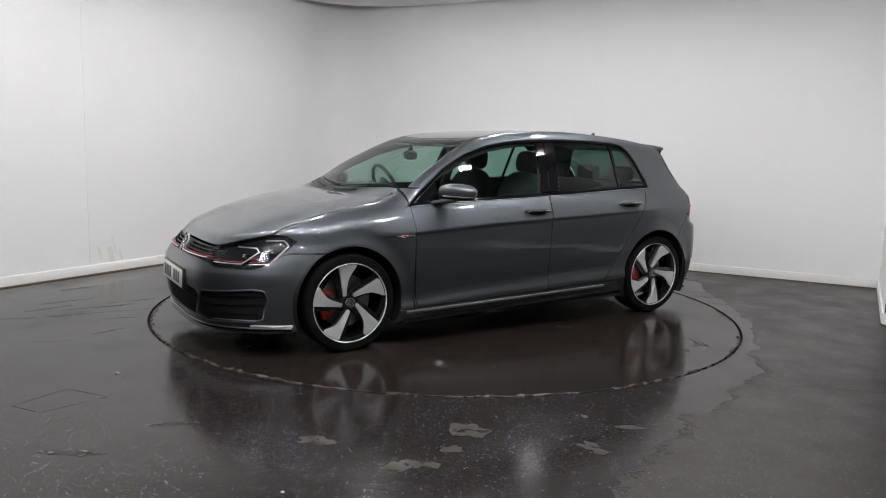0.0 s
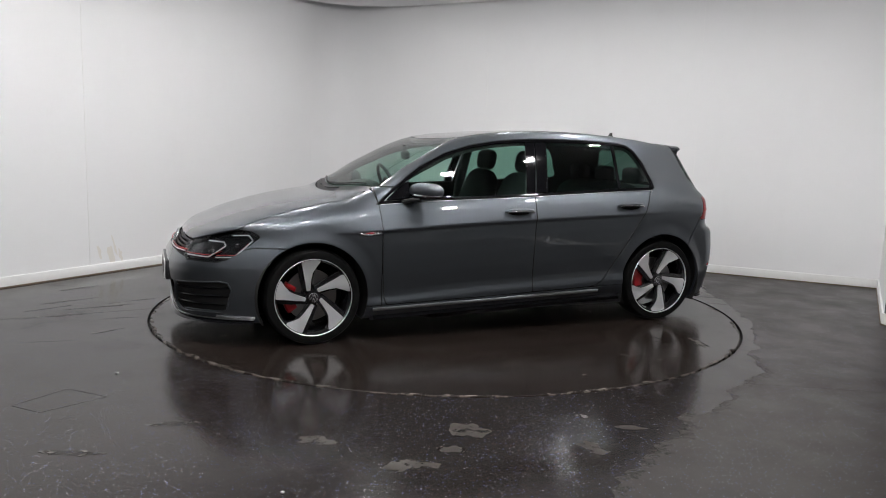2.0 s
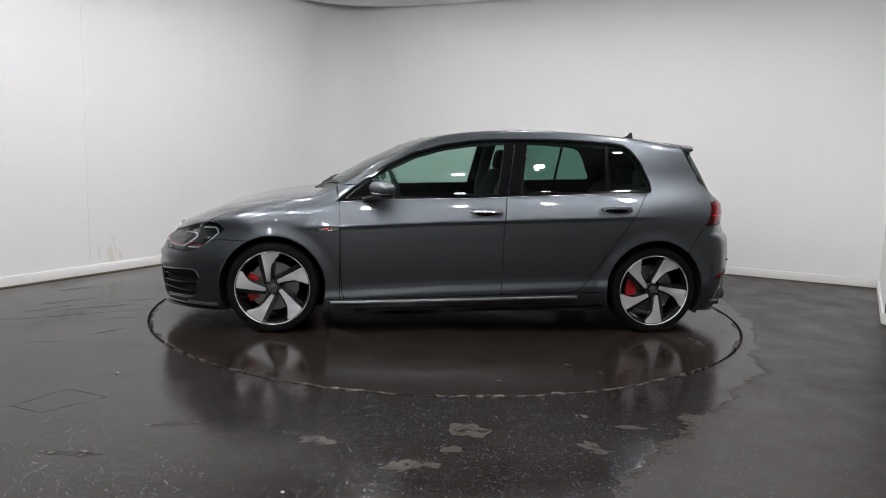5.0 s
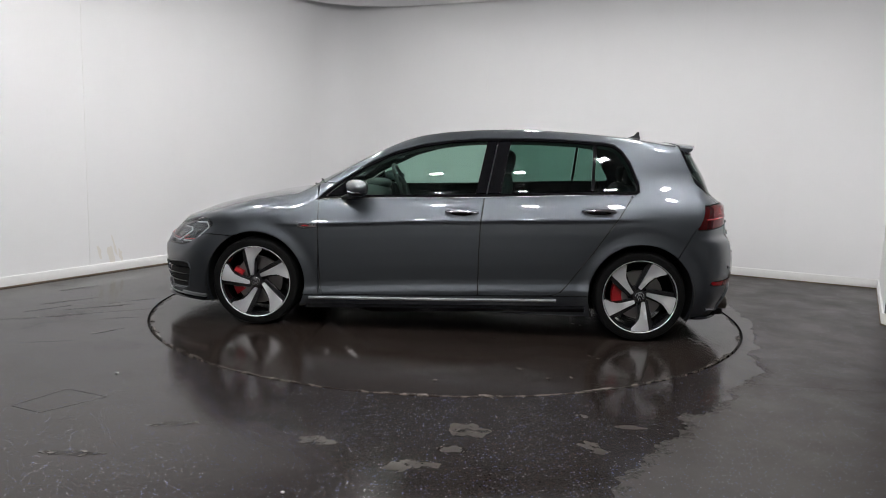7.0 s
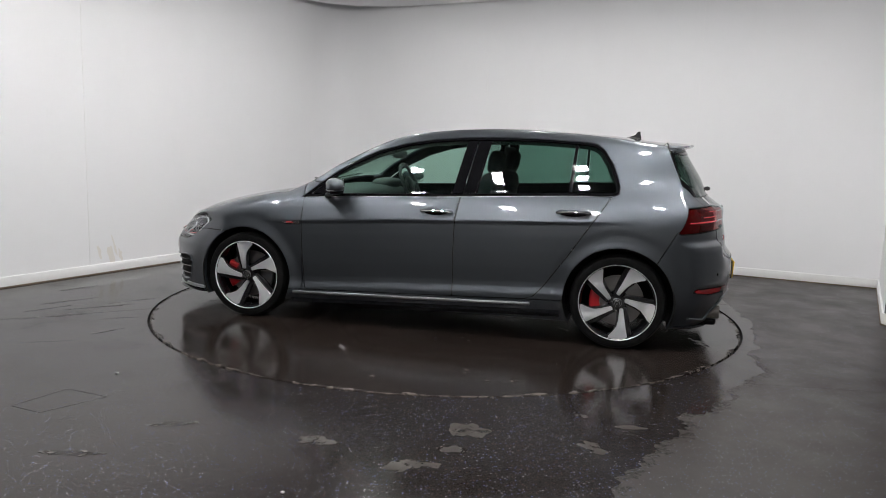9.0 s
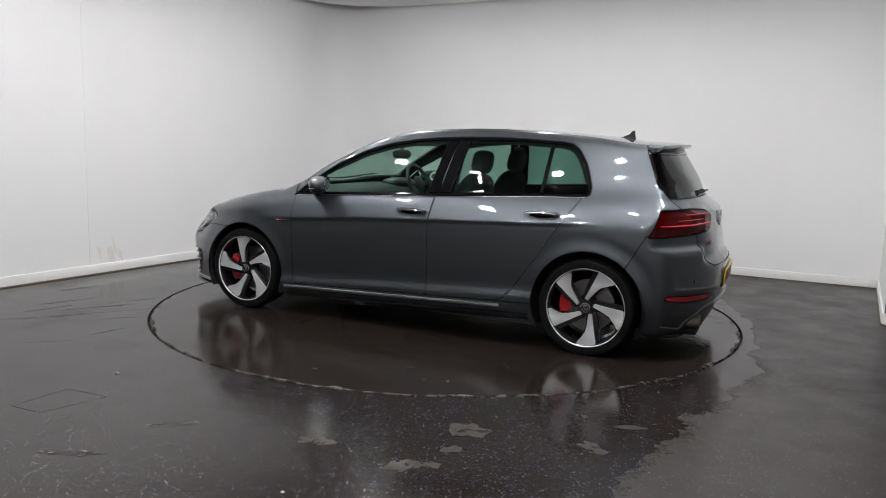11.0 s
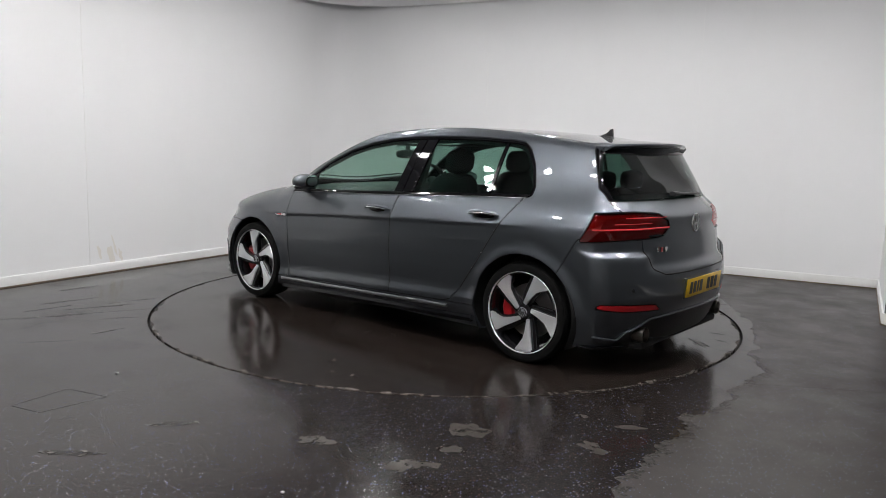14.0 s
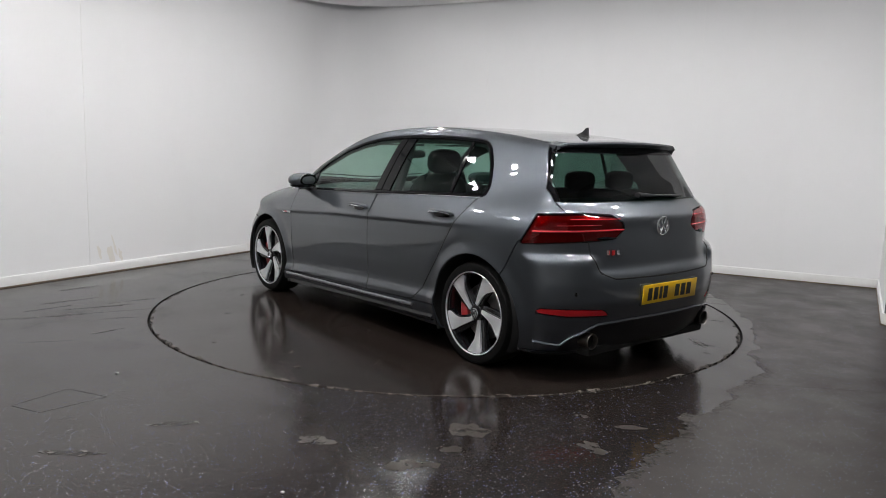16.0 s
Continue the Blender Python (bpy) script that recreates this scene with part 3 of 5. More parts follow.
HEADLAMP = [(-1.62, 0.632), (-1.33, 0.684), (-1.05, 0.727), (-0.93, 0.722), (-0.84, 0.69), (-0.98, 0.60), (-1.09, 0.545), (-1.2, 0.53), (-1.5, 0.53), (-1.585, 0.553)]
TAILLAMP = [(-0.815, 0.766), (-0.945, 0.93), (-1.3, 0.937), (-1.53, 0.925), (-1.63, 0.885), (-1.645, 0.845), (-1.58, 0.803), (-1.43, 0.787), (-1.2, 0.778)]
GAP = 0.0034
PHASE_F, PHASE_R = 54, 90
NOSE = table([(0.0, 0.652), (0.3, 0.648), (0.45, 0.645), (0.6, 0.69), (0.72, 0.735), (0.9, 0.76)], 0.02)
GATE = table([(0.5, 0.30), (0.585, 0.44), (0.62, 0.52), (0.70, 0.548), (0.80, 0.56), (0.95, 0.66), (1.0, 0.668), (1.1, 0.66), (1.3, 0.60), (1.4, 0.57)], 0.012)
VENT = [(-1.66, 0.382), (-1.15, 0.412), (-1.06, 0.404), (-1.03, 0.36), (-1.08, 0.235), (-1.15, 0.215), (-1.6, 0.198), (-1.72, 0.235)]
MOUTH = [(0.0, 0.40), (0.40, 0.375), (0.43, 0.34), (0.35, 0.215), (0.0, 0.205), (-0.1, 0.205), (-0.1, 0.40)]
DIFFUSER = [(-0.1, 0.350), (0.30, 0.352), (0.52, 0.335), (0.66, 0.255), (0.70, 0.12), (-0.1, 0.12)]
REFLECTOR = [(-1.54, 0.380), (-1.49, 0.416), (-1.00, 0.424), (-0.965, 0.412), (-0.96, 0.398), (-1.2, 0.380)]
BUMPER_TOP = table([(-2.3, 0.568), (-1.75, 0.566), (-1.6, 0.553), (-1.45, 0.53), (-1.15, 0.53), (-1.05, 0.565), (-0.95, 0.61), (-0.88, 0.622), (-0.3, 0.622)], 0.015)


def side_y(x, z):
    dz = z - crease(x)
    return PLAN(x) + section(x, dz) - 0.89 - NARROW(x) * ease((dz + 0.05) / 0.36)


def region(fn):
    """A part of the skin as a function of points, the same on both sides of the car."""
    return lambda p: fn(p[:, 0], np.abs(p[:, 1]), p[:, 2])


low = np.minimum.reduce
r_glass = region(lambda x, y, z: low([inside(DLO, x, z), y - side_y(x, z) + 0.05]))
r_door_f = region(lambda x, y, z: low([inside(DOOR_F, x, z), y - 0.55]))
r_door_r = region(lambda x, y, z: low([inside(DOOR_R, x, z), y - 0.55]))
r_screen = region(lambda x, y, z: low([x - 0.285 + 0.24 * y * y, 1.02 - 0.30 * y * y - x, side_y(x, z) - y - 0.046, z - 0.9]))
r_cowl = region(lambda x, y, z: low([x - 1.01 + 0.30 * y * y, 1.085 - 0.30 * y * y - x, 0.66 - y, z - 0.8]))
r_bonnet = region(lambda x, y, z: low([z - NOSE(y), 0.685 + 0.03 * np.sin((x - 0.9) * 2.6) - y, x - 1.085 + 0.30 * y * y, z - 0.5]))
r_roof = region(lambda x, y, z: low([0.28 - 0.24 * y * y - x, x + 1.60 - 0.10 * y, 0.525 - y, z - 1.2]))
r_lamp = region(lambda x, y, z: low([inside(HEADLAMP, y - x, z), x - 1.4]))
r_grille = region(lambda x, y, z: low([0.52 - y, z - 0.572, NOSE(y) - z, x - 1.85]))
r_tail = region(lambda x, y, z: low([inside(TAILLAMP, y + x, z), -1.3 - x]))
r_rearglass = region(lambda x, y, z: low([GATE(z) - 0.028 - y, z - 0.992, 1.325 - z, -1.60 - np.clip(1.3 - z, 0, 0.3) * 0.3 - x]))
r_gate = region(lambda x, y, z: low([GATE(z) - y, z - 0.583, -1.575 - np.clip(1.3 - z, 0, 0.3) * 0.42 - x, 1.335 - z]))
r_fbump = region(lambda x, y, z: low([BUMPER_TOP(y - x) - z, x - 1.2]))
r_rbump = region(lambda x, y, z: low([-1.655 + (0.775 - z) * 0.55 - x, 0.782 - z]))
r_sill = region(lambda x, y, z: low([0.238 + (0.838 - x) * 0.034 - z, 1.2 - x, x + 1.2]))
r_fender = region(lambda x, y, z: low([x - 0.872 - np.clip(z - 0.86, 0, 1) * 0.3, 1.0 - z]))
r_vent = region(lambda x, y, z: low([inside(VENT, y - x, z), x - 1.4]))
r_mouth = region(lambda x, y, z: low([inside(MOUTH, y, z), x - 1.8]))
r_diff = region(lambda x, y, z: low([inside(DIFFUSER, y, z), -1.6 - x]))
r_refl = region(lambda x, y, z: low([inside(REFLECTOR, y + x, z), -1.5 - x]))
r_left = lambda p: p[:, 1]
r_arch = region(lambda x, y, z: np.where(y > 0.5, arch_r(x, z) - ARCH, 0.5))


def no(*regions):
    return [lambda p, r=r: -r(p) - GAP for r in regions]


def yes(*regions):
    return [lambda p, r=r: r(p) - GAP for r in regions]


SKIN = skin(0.0135)
LEFT = cut(SKIN, r_left)


def both(name, mesh, mat, label="", **k):
    return [panel(name, mesh, mat, car, label, mirror=s, **k) for s in (False, True)]


panel("bonnet", cut(SKIN, *yes(r_bonnet), *no(r_lamp, r_fbump)), M_PAINT, car)
panel("cowl_panel", cut(SKIN, *yes(r_cowl), *no(r_bonnet)), M_BLACK, car, "black plastic cowl below the windscreen", lift=-0.006)
panel("roof", cut(SKIN, *yes(r_roof)), M_PAINT, car)
windscreen = panel("windscreen", cut(SKIN, *yes(r_screen)), M_GLASS, car, "clear greenish windscreen glass", rim=0.004)
front_bumper = panel("front_bumper", cut(SKIN, *yes(r_fbump), *no(r_lamp, r_vent, r_mouth), r_arch, lambda p: p[:, 2] - 0.153), M_PAINT, car)
rear_bumper = panel("rear_bumper", cut(SKIN, *yes(r_rbump), *no(r_gate, r_tail, r_diff, r_refl), r_arch, lambda p: p[:, 2] - 0.153), M_PAINT, car)
tailgate = panel("tailgate", cut(SKIN, *yes(r_gate), *no(r_rearglass, r_tail), lambda p: 0.992 - p[:, 2]), M_PAINT, car)
for s in (False, True):
    panel("rear_window_surround", cut(LEFT, *yes(r_gate), *no(r_rearglass, r_tail), lambda p: p[:, 2] - 1.0, lambda p: np.maximum(1.318 - p[:, 2], p[:, 1] - 0.45), lambda p: p[:, 1] - 0.3), M_GLOSS, tailgate, "gloss black surround of the rear window", mirror=s)
panel("rear_window", cut(SKIN, *yes(r_rearglass)), M_REARGLASS, car, "dark tinted rear window", rim=0.004, lift=-0.002)
both("fender", cut(LEFT, *yes(r_fender), *no(r_bonnet, r_lamp, r_fbump, r_screen, r_cowl, r_sill, r_glass), r_arch, lambda p: p[:, 2] - 0.153,
                   lambda p: 0.012 - np.maximum(0, p[:, 0] - 1.9)), M_PAINT)
front_doors = both("front_door", cut(LEFT, *yes(r_door_f), *no(r_glass)), M_PAINT)
rear_doors = both("rear_door", cut(LEFT, *yes(r_door_r), *no(r_glass), r_arch), M_PAINT)
both("sill", cut(LEFT, *yes(r_sill), r_arch, lambda p: p[:, 1] - 0.4), M_PAINT)
both("side_frame", cut(LEFT, *no(r_door_f, r_door_r, r_sill, r_fender, r_glass, r_screen, r_cowl, r_bonnet, r_roof, r_gate, r_tail, r_rbump, r_fbump), r_arch,
                       lambda p: p[:, 2] - 0.2), M_PAINT, "grey pillar, roof rail and rear quarter panel")
TAIL_L = cut(LEFT, *yes(r_tail))
tail_lamps = both("tail_lamp", TAIL_L, M_TAIL, "red tail lamp with a bright bar", rim=0.02)
HEAD_L = cut(LEFT, *yes(r_lamp))
headlamps = both("headlamp", HEAD_L, M_LENS, "clear headlamp with a thin red line", rim=0.02)

# side windows: three panes and dark pillar covers inside one trim outline
r_pane = region(lambda x, y, z: low([inside(DLO, x, z) - 0.020, y - side_y(x, z) + 0.05]))


def between(x0, s0, x1, s1):
    """Between two leaning lines, each given at the belt with its lean per metre of height."""
    return lambda p: np.minimum(x0 + s0 * (p[:, 2] - 0.95) - p[:, 0], p[:, 0] - x1 - s1 * (p[:, 2] - 0.95))


PANES = [between(0.655, 0.0, -0.185, -0.19), between(-0.36, -0.17, -0.958, -0.06), between(-0.985, -0.06, -1.4, 0.0)]
both("front_window", cut(LEFT, *yes(r_pane), PANES[0]), M_GLASS, "greenish tinted front door glass", rim=0.004, lift=-0.004)
both("rear_door_window", cut(LEFT, *yes(r_pane), PANES[1]), M_GLASS_DARK, "darker tinted rear door glass", rim=0.004, lift=-0.004)
both("quarter_window", cut(LEFT, *yes(r_pane), PANES[2]), M_GLASS_DARK, "small dark tinted quarter glass", rim=0.004, lift=-0.004)
TRIM_L = cut(LEFT, *yes(r_glass), *no(r_pane))
both("window_trim", cut(TRIM_L, lambda p: p[:, 2] - 0.03 - np.interp(p[:, 0], [-1.27, -0.975, -0.03, 0.55, 0.9], [0.985, 0.976, 0.93, 0.91, 0.888])), M_GLOSS, "gloss black window surround", lift=0.002)
both("belt_strip", cut(TRIM_L, lambda p: 0.0295 - p[:, 2] + np.interp(p[:, 0], [-1.27, -0.975, -0.03, 0.55, 0.9], [0.985, 0.976, 0.93, 0.91, 0.888])), M_GLOSS, "black window scraper strip", lift=0.003)
both("pillar_cover", cut(LEFT, *yes(r_pane), between(-0.188, -0.19, -0.258, -0.18)), M_GLOSS, "gloss black pillar cover", lift=0.0015)
both("pillar_cover", cut(LEFT, *yes(r_pane), between(-0.268, -0.18, -0.357, -0.17)), M_GLOSS, "gloss black pillar cover", lift=0.0015)
both("window_divider", cut(LEFT, *yes(r_pane), between(-0.960, -0.06, -0.983, -0.06)), M_GLOSS, lift=0.001)
both("sail_panel", cut(LEFT, *yes(r_pane), between(1.4, 0.0, 0.66, 0.0)), M_GLOSS, "black corner panel by the mirror", lift=-0.001)

# dark inner shell behind the panel joints
INNER = skin(0.032, -0.022)
panel("inner_shell", cut(INNER, region(lambda x, y, z: np.where(y > 0.45, arch_r(x, z) - 0.375, 0.5)),
                         region(lambda x, y, z: -low([inside(DLO, x, z) - 0.045 * np.clip((z - 0.95) / 0.15, 0.25, 1), y - 0.45])), lambda p: -r_screen(p) + 0.006, lambda p: -r_rearglass(p) + 0.006,
                         lambda p: -r_lamp(p) - 0.0, lambda p: -r_tail(p) - 0.0, lambda p: -r_grille(p) - 0.0), M_LINER, car, "dark inner body behind the panel joints", rim=0.0)
panel("headlining", cut(skin(0.04, -0.035), lambda p: p[:, 2] - 1.25, lambda p: -r_screen(p), lambda p: -r_rearglass(p), lambda p: 0.52 - np.abs(p[:, 1])), M_HEADLINER, car, "pale grey headlining", rim=0.0)


def skin_point(x, z, out=0.0):
    """A point on the car's left flank, moved outwards."""
    p = np.array([[x, float(side_y(np.array([x]), np.array([z]))[0]), z]])
    for _ in range(8):
        g = grad(p)
        p[:, 1] -= form(*p.T) / np.maximum(g[:, 1], 0.2)
    n = grad(p)[0]
    return Vector(p[0]) + Vector(n / np.linalg.norm(n)) * out


def nose_point(y, z, out=0.0):
    p = np.array([[1.9, y, z]])
    for _ in range(20):
        g = grad(p)
        p[:, 0] -= np.clip(form(*p.T) / np.maximum(g[:, 0], 0.25), -0.1, 0.1)
    n = grad(p)[0]
    return Vector(p[0]) + Vector(n / np.linalg.norm(n)) * out


def tail_point(y, z, out=0.0):
    p = np.array([[-1.8, y, z]])
    for _ in range(20):
        g = grad(p)
        p[:, 0] -= np.clip(form(*p.T) / np.minimum(g[:, 0], -0.25), -0.1, 0.1)
    n = grad(p)[0]
    return Vector(p[0]) + Vector(n / np.linalg.norm(n)) * out


def sided(name, make, mat, parents=None, label="", **k):
    """A part on the left side and its mirror on the right."""
    out = []
    for s in (0, 1):
        bm = make()
        if s:
            mirrored(bm)
        out.append(part(name, bm, mat, parents[s] if parents else car, label, **k))
    return out


# ---- car: flank details ----
for x0, doors, lab in ((-0.105, front_doors, ""), (-1.012, rear_doors, "")):
    def grip(x0=x0):
        pts = []
        zc = 0.836 + (-0.105 - x0) * 0.035
        for k in range(11):
            s = k / 10
            pts.append(skin_point(x0 + 0.112 - 0.224 * s, zc + 0.002, 0.006 + 0.030 * math.sin(math.pi * s) ** 0.6))
        return tube(pts, [0.006] + [0.0125] * 9 + [0.006], 10, 1.15)

    def cup(x0=x0):
        zc = 0.834 + (-0.105 - x0) * 0.035
        c = skin_point(x0, zc - 0.004, -0.004)
        return ball(c, (0.085, 0.012, 0.036), 2)
    handles = sided("door_handle", grip, M_PAINT, doors, "body-coloured pull handle")
    sided("handle_recess", cup, M_GLOSS, doors, "dark dished handle recess")

    def strip(x0=x0):
        zc = 0.836 + (-0.105 - x0) * 0.035
        return tube([skin_point(x0 + 0.10 - 0.20 * k / 8, zc - 0.008, 0.015 + 0.030 * math.sin(math.pi * (0.08 + 0.84 * k / 8)) ** 0.6) for k in range(9)], 0.0045, 6)
    sided("handle_strip", strip, M_CHROME, doors, "bright lower edge of the handle")


def silver_strip():
    return tube([skin_point(0.935 - 1.69 * k / 30, 0.217 + 0.050 * k / 30, 0.010) for k in range(31)], 0.0085, 8, 1.3)


def skirt():
    bm = bmesh.new()
    rows = []
    for k in range(31):
        x = 0.955 - 1.905 * k / 30
        z = 0.136 + 0.062 * k / 30
        rows.append([bm.verts.new(v) for v in (skin_point(x, z + 0.035, 0.002), skin_point(x, z + 0.022, 0.020), skin_point(x, z, 0.022), skin_point(x, z - 0.006, -0.02))])
    for a, b in zip(rows, rows[1:]):
        for j in range(3):
            bm.faces.new((a[j], a[j + 1], b[j + 1], b[j]))
    return bm


BELT = ([-1.27, -0.975, -0.03, 0.55, 0.9], [0.985, 0.976, 0.93, 0.91, 0.888])
sided("belt_moulding", lambda: tube([skin_point(0.87 - 2.12 * k / 40, float(np.interp(0.87 - 2.12 * k / 40, *BELT)) - 0.003, 0.003) for k in range(41)], 0.0022, 6), M_SATIN, None, "thin bright strip under the side windows")
sided("sill_strip", silver_strip, M_SATIN, None, "satin silver strip along the sill")
sided("side_skirt", skirt, M_GLOSS, None, "gloss black side skirt lip")


def badge_blade():
    return tube([skin_point(1.015 - 0.135 * k / 6, 0.703 + 0.007 * k / 6 + (0.010 if k == 0 else 0), 0.002) for k in range(7)], [0.002, 0.006, 0.008, 0.008, 0.006, 0.005, 0.004], 6)


def badge_red():
    return tube([skin_point(0.985 - 0.05 * k / 3, 0.714, 0.003) for k in range(4)], [0.002, 0.005, 0.005, 0.005], 6)


fender_badges = sided("fender_badge", badge_blade, M_CHROME, None, "chrome wing badge with a red bar")
sided("badge_bar", badge_red, M_REDTRIM, fender_badges, "red bar on the badge")


def badge_letters():
    bm = bmesh.new()
    for k in range(3):
        c = skin_point(0.925 - k * 0.018, 0.716, 0.002)
        block((c.x - 0.006, c.y - 0.001, c.z - 0.008), (c.x + 0.006, c.y + 0.002, c.z + 0.008), bm=bm)
    return bm


sided("badge_mark", badge_letters, M_CHROME, fender_badges, "small chrome marks on the badge")


# door mirrors
def mirror_cap():
    bm = ball((0.600, 0.925, 0.985), (0.066, 0.142, 0.054), 4, pose(0, 0, 0, 0, 0, 22), power=0.84)
    for v in bm.verts:
        if v.co.z < 0.955:
            v.co.z = 0.955 + (v.co.z - 0.955) * 0.55
    return bm


def mirror_foot():
    return tube([(0.70, 0.80, 0.905), (0.685, 0.84, 0.915), (0.655, 0.88, 0.925), (0.62, 0.93, 0.935)], [0.030, 0.026, 0.026, 0.034], 10, 0.6)


def mirror_lamp():
    return tube([(0.600 + 0.060 * math.sin(a) * 0.93 - 0.132 * -math.cos(a) * 0.37, 0.925 + 0.060 * math.sin(a) * 0.37 + 0.130 * -math.cos(a) * 0.93, 0.957) for a in [radians(d) for d in (40, 60, 80, 100, 120, 140, 160, 175)]], 0.0075, 8)


def mirror_base():
    bm = ball((0.600, 0.924, 0.950), (0.060, 0.128, 0.024), 3, pose(0, 0, 0, 0, 0, 22), power=0.82)
    return bm


def mirror_face():
    return prism([(0.1 * math.cos(a) ** 1, 0.048 * math.sin(a)) for a in [2 * math.pi * k / 24 for k in range(24)]], 0.004, pose(0.549, 0.905, 0.985, 90, 0, -68))


mirrors = sided("door_mirror", mirror_cap, M_PAINT, None, "grey door mirror with black base")
sided("mirror_base", mirror_base, M_GLOSS, mirrors, "gloss black lower half")
sided("mirror_foot", mirror_foot, M_BLACK, mirrors, "black mirror arm")
sided("mirror_indicator", mirror_lamp, M_CHROME, mirrors, "bright indicator strip")
sided("mirror_glass", mirror_face, M_MIRROR, mirrors, "mirror glass")

# ---- car: wheels ----
BLADE = [(0.042, 0.018), (0.042, 0.042), (0.10, 0.052), (0.18, 0.067), (0.242, 0.081), (0.252, 0.03), (0.254, -0.02), (0.248, -0.052), (0.226, -0.040), (0.196, -0.012), (0.165, 0.008), (0.12, 0.014)]


def wheel(x, y, phase, side):
    """side 1: left wheel, its face towards +y."""
    w = new("wheel")
    w.parent = car
    w.matrix_local = pose(x, y, HUB_Z, -90 * side)
    tagged(w, "alloy wheel with five bright twisted blades")
    sh = [(0.240, -0.095), (0.262, -0.108), (0.290, -0.104), (0.302, -0.088), (0.307, -0.05), (0.308, 0.0), (0.307, 0.05), (0.302, 0.088), (0.292, 0.104), (0.270, 0.109), (0.250, 0.104), (0.240, 0.085), (0.240, -0.085)]
    part("tyre", lathe(sh, 72), M_RUBBER, w, "low black tyre")
    rim = part("rim", lathe([(r * 0.955, a) for r, a in ((0.252, 0.098), (0.258, 0.101), (0.2585, 0.094), (0.247, 0.080), (0.237, 0.0), (0.235, -0.09), (0.232, -0.09), (0.233, 0.02), (0.240, 0.088), (0.243, 0.095))], 72), M_POCKET, w, "gloss black rim barrel")
    part("rim_edge", lathe([(r * 0.957, a + 0.004) for r, a in ((0.2575, 0.1005), (0.2585, 0.1035), (0.2565, 0.1055), (0.2535, 0.1035), (0.2525, 0.098), (0.2530, 0.095))], 72), M_ALLOY, w, "bright machined rim edge")
    for k in range(5):
        a = 360 / 5 * k + phase
        m = pose(0, 0, 0, 0, 0, a)
        dish = lambda bm: [setattr(v.co, "z", v.co.z + 0.020 * (1 - ((v.co.x ** 2 + v.co.y ** 2) ** 0.5 / 0.25)) * -1) for v in bm.verts]
        bm = prism([(r * 0.957, t * 0.957) for r, t in BLADE], 0.012, m @ pose(0, 0, 0.086), bevel=0.003)
        dish(bm)
        part("blade", bm, M_ALLOY, w, "bright machined wheel blade", angle=20)
        back = prism([(0.03, 0.06), (0.12, 0.085), (0.226, 0.105), (0.230, -0.072), (0.19, -0.01), (0.12, 0.0), (0.03, 0.0)], 0.03, m @ pose(0, 0, 0.052), bevel=0.006)
        dish(back)
        part("spoke_pocket", back, M_POCKET, w)
    part("hub", lathe([(0.001, 0.080), (0.045, 0.080), (0.052, 0.070), (0.052, 0.03), (0.001, 0.03)], 32), M_POCKET, w, "dark wheel hub")
    part("hub_cap", lathe([(0.001, 0.0925), (0.024, 0.0920), (0.030, 0.090), (0.031, 0.078), (0.001, 0.078)], 32), M_GLOSS, w, "dark round hub cap")
    cap = lathe([(0.026, 0.084), (0.0275, 0.0875), (0.030, 0.086), (0.0305, 0.082)], 32)
    for s in (-1, 1):
        for ax, ay, bx, by in ((-0.018, 0.012, -0.006, -0.02), (-0.006, -0.02, 0.0, -0.004), (-0.008, 0.02, 0.0, 0.004)):
            tube([(ax * s, ay, 0.087), (bx * s, by, 0.087)], 0.0024, 6, bm=cap)
    bmesh.ops.translate(cap, verts=cap.verts[:], vec=(0, 0, 0.008))
    part("emblem", cap, M_BADGE, w, "round chrome emblem")
    part("brake_disc", lathe([(0.07, 0.015), (0.165, 0.015), (0.165, -0.01), (0.07, -0.01)], 48), M_DISC, w, "grey steel brake disc")
    cal = part("brake_caliper", lathe([(0.115, 0.045), (0.172, 0.045), (0.182, 0.038), (0.182, -0.02), (0.115, -0.02)], 60), M_RED, w, "red brake caliper")
    bm = bmesh.new()
    bm.from_mesh(cal.data)
    ang = 0
    lean = 2
    gone = [v for v in bm.verts if abs(((math.degrees(math.atan2(v.co.y, v.co.x)) - (ang + lean * 1) + 180) % 360) - 180) > 37]
    bmesh.ops.delete(bm, geom=gone, context="VERTS")
    bmesh.ops.holes_fill(bm, edges=[e for e in bm.edges if e.is_boundary])
    bm.to_mesh(cal.data)
    bm.free()
    return w


wheel(AXLE_F, 0.760, PHASE_F, 1)
wheel(AXLE_R, 0.750, PHASE_R, 1)
wheel(AXLE_F, -0.760, 20, -1)
wheel(AXLE_R, -0.750, 50, -1)


def arch_liner(x):
    def make():
        bm = bmesh.new()
        rows = []
        for k in range(33):
            a = radians(-28 + 236 * k / 32)
            c, s = math.cos(a), math.sin(a)
            rows.append([bm.verts.new((x + c * r, y, max(0.10, HUB_Z + 0.006 + s * r))) for r, y in ((ARCH + 0.001, 0.868 if x > 0 else 0.868), (ARCH + 0.014, 0.84), (ARCH + 0.014, 0.56), (0.02, 0.55))])
        for a, b in zip(rows, rows[1:]):
            for j in range(3):
                bm.faces.new((a[j], b[j], b[j + 1], a[j + 1]))
        return bm
    sided("wheel_arch_liner", make, M_LINER, None, "black wheel arch liner")


arch_liner(AXLE_F)
arch_liner(AXLE_R)
part("underbody", block((-1.95, -0.56, 0.145), (2.0, 0.56, 0.20), 0.02), M_LINER, car, "black car underside")


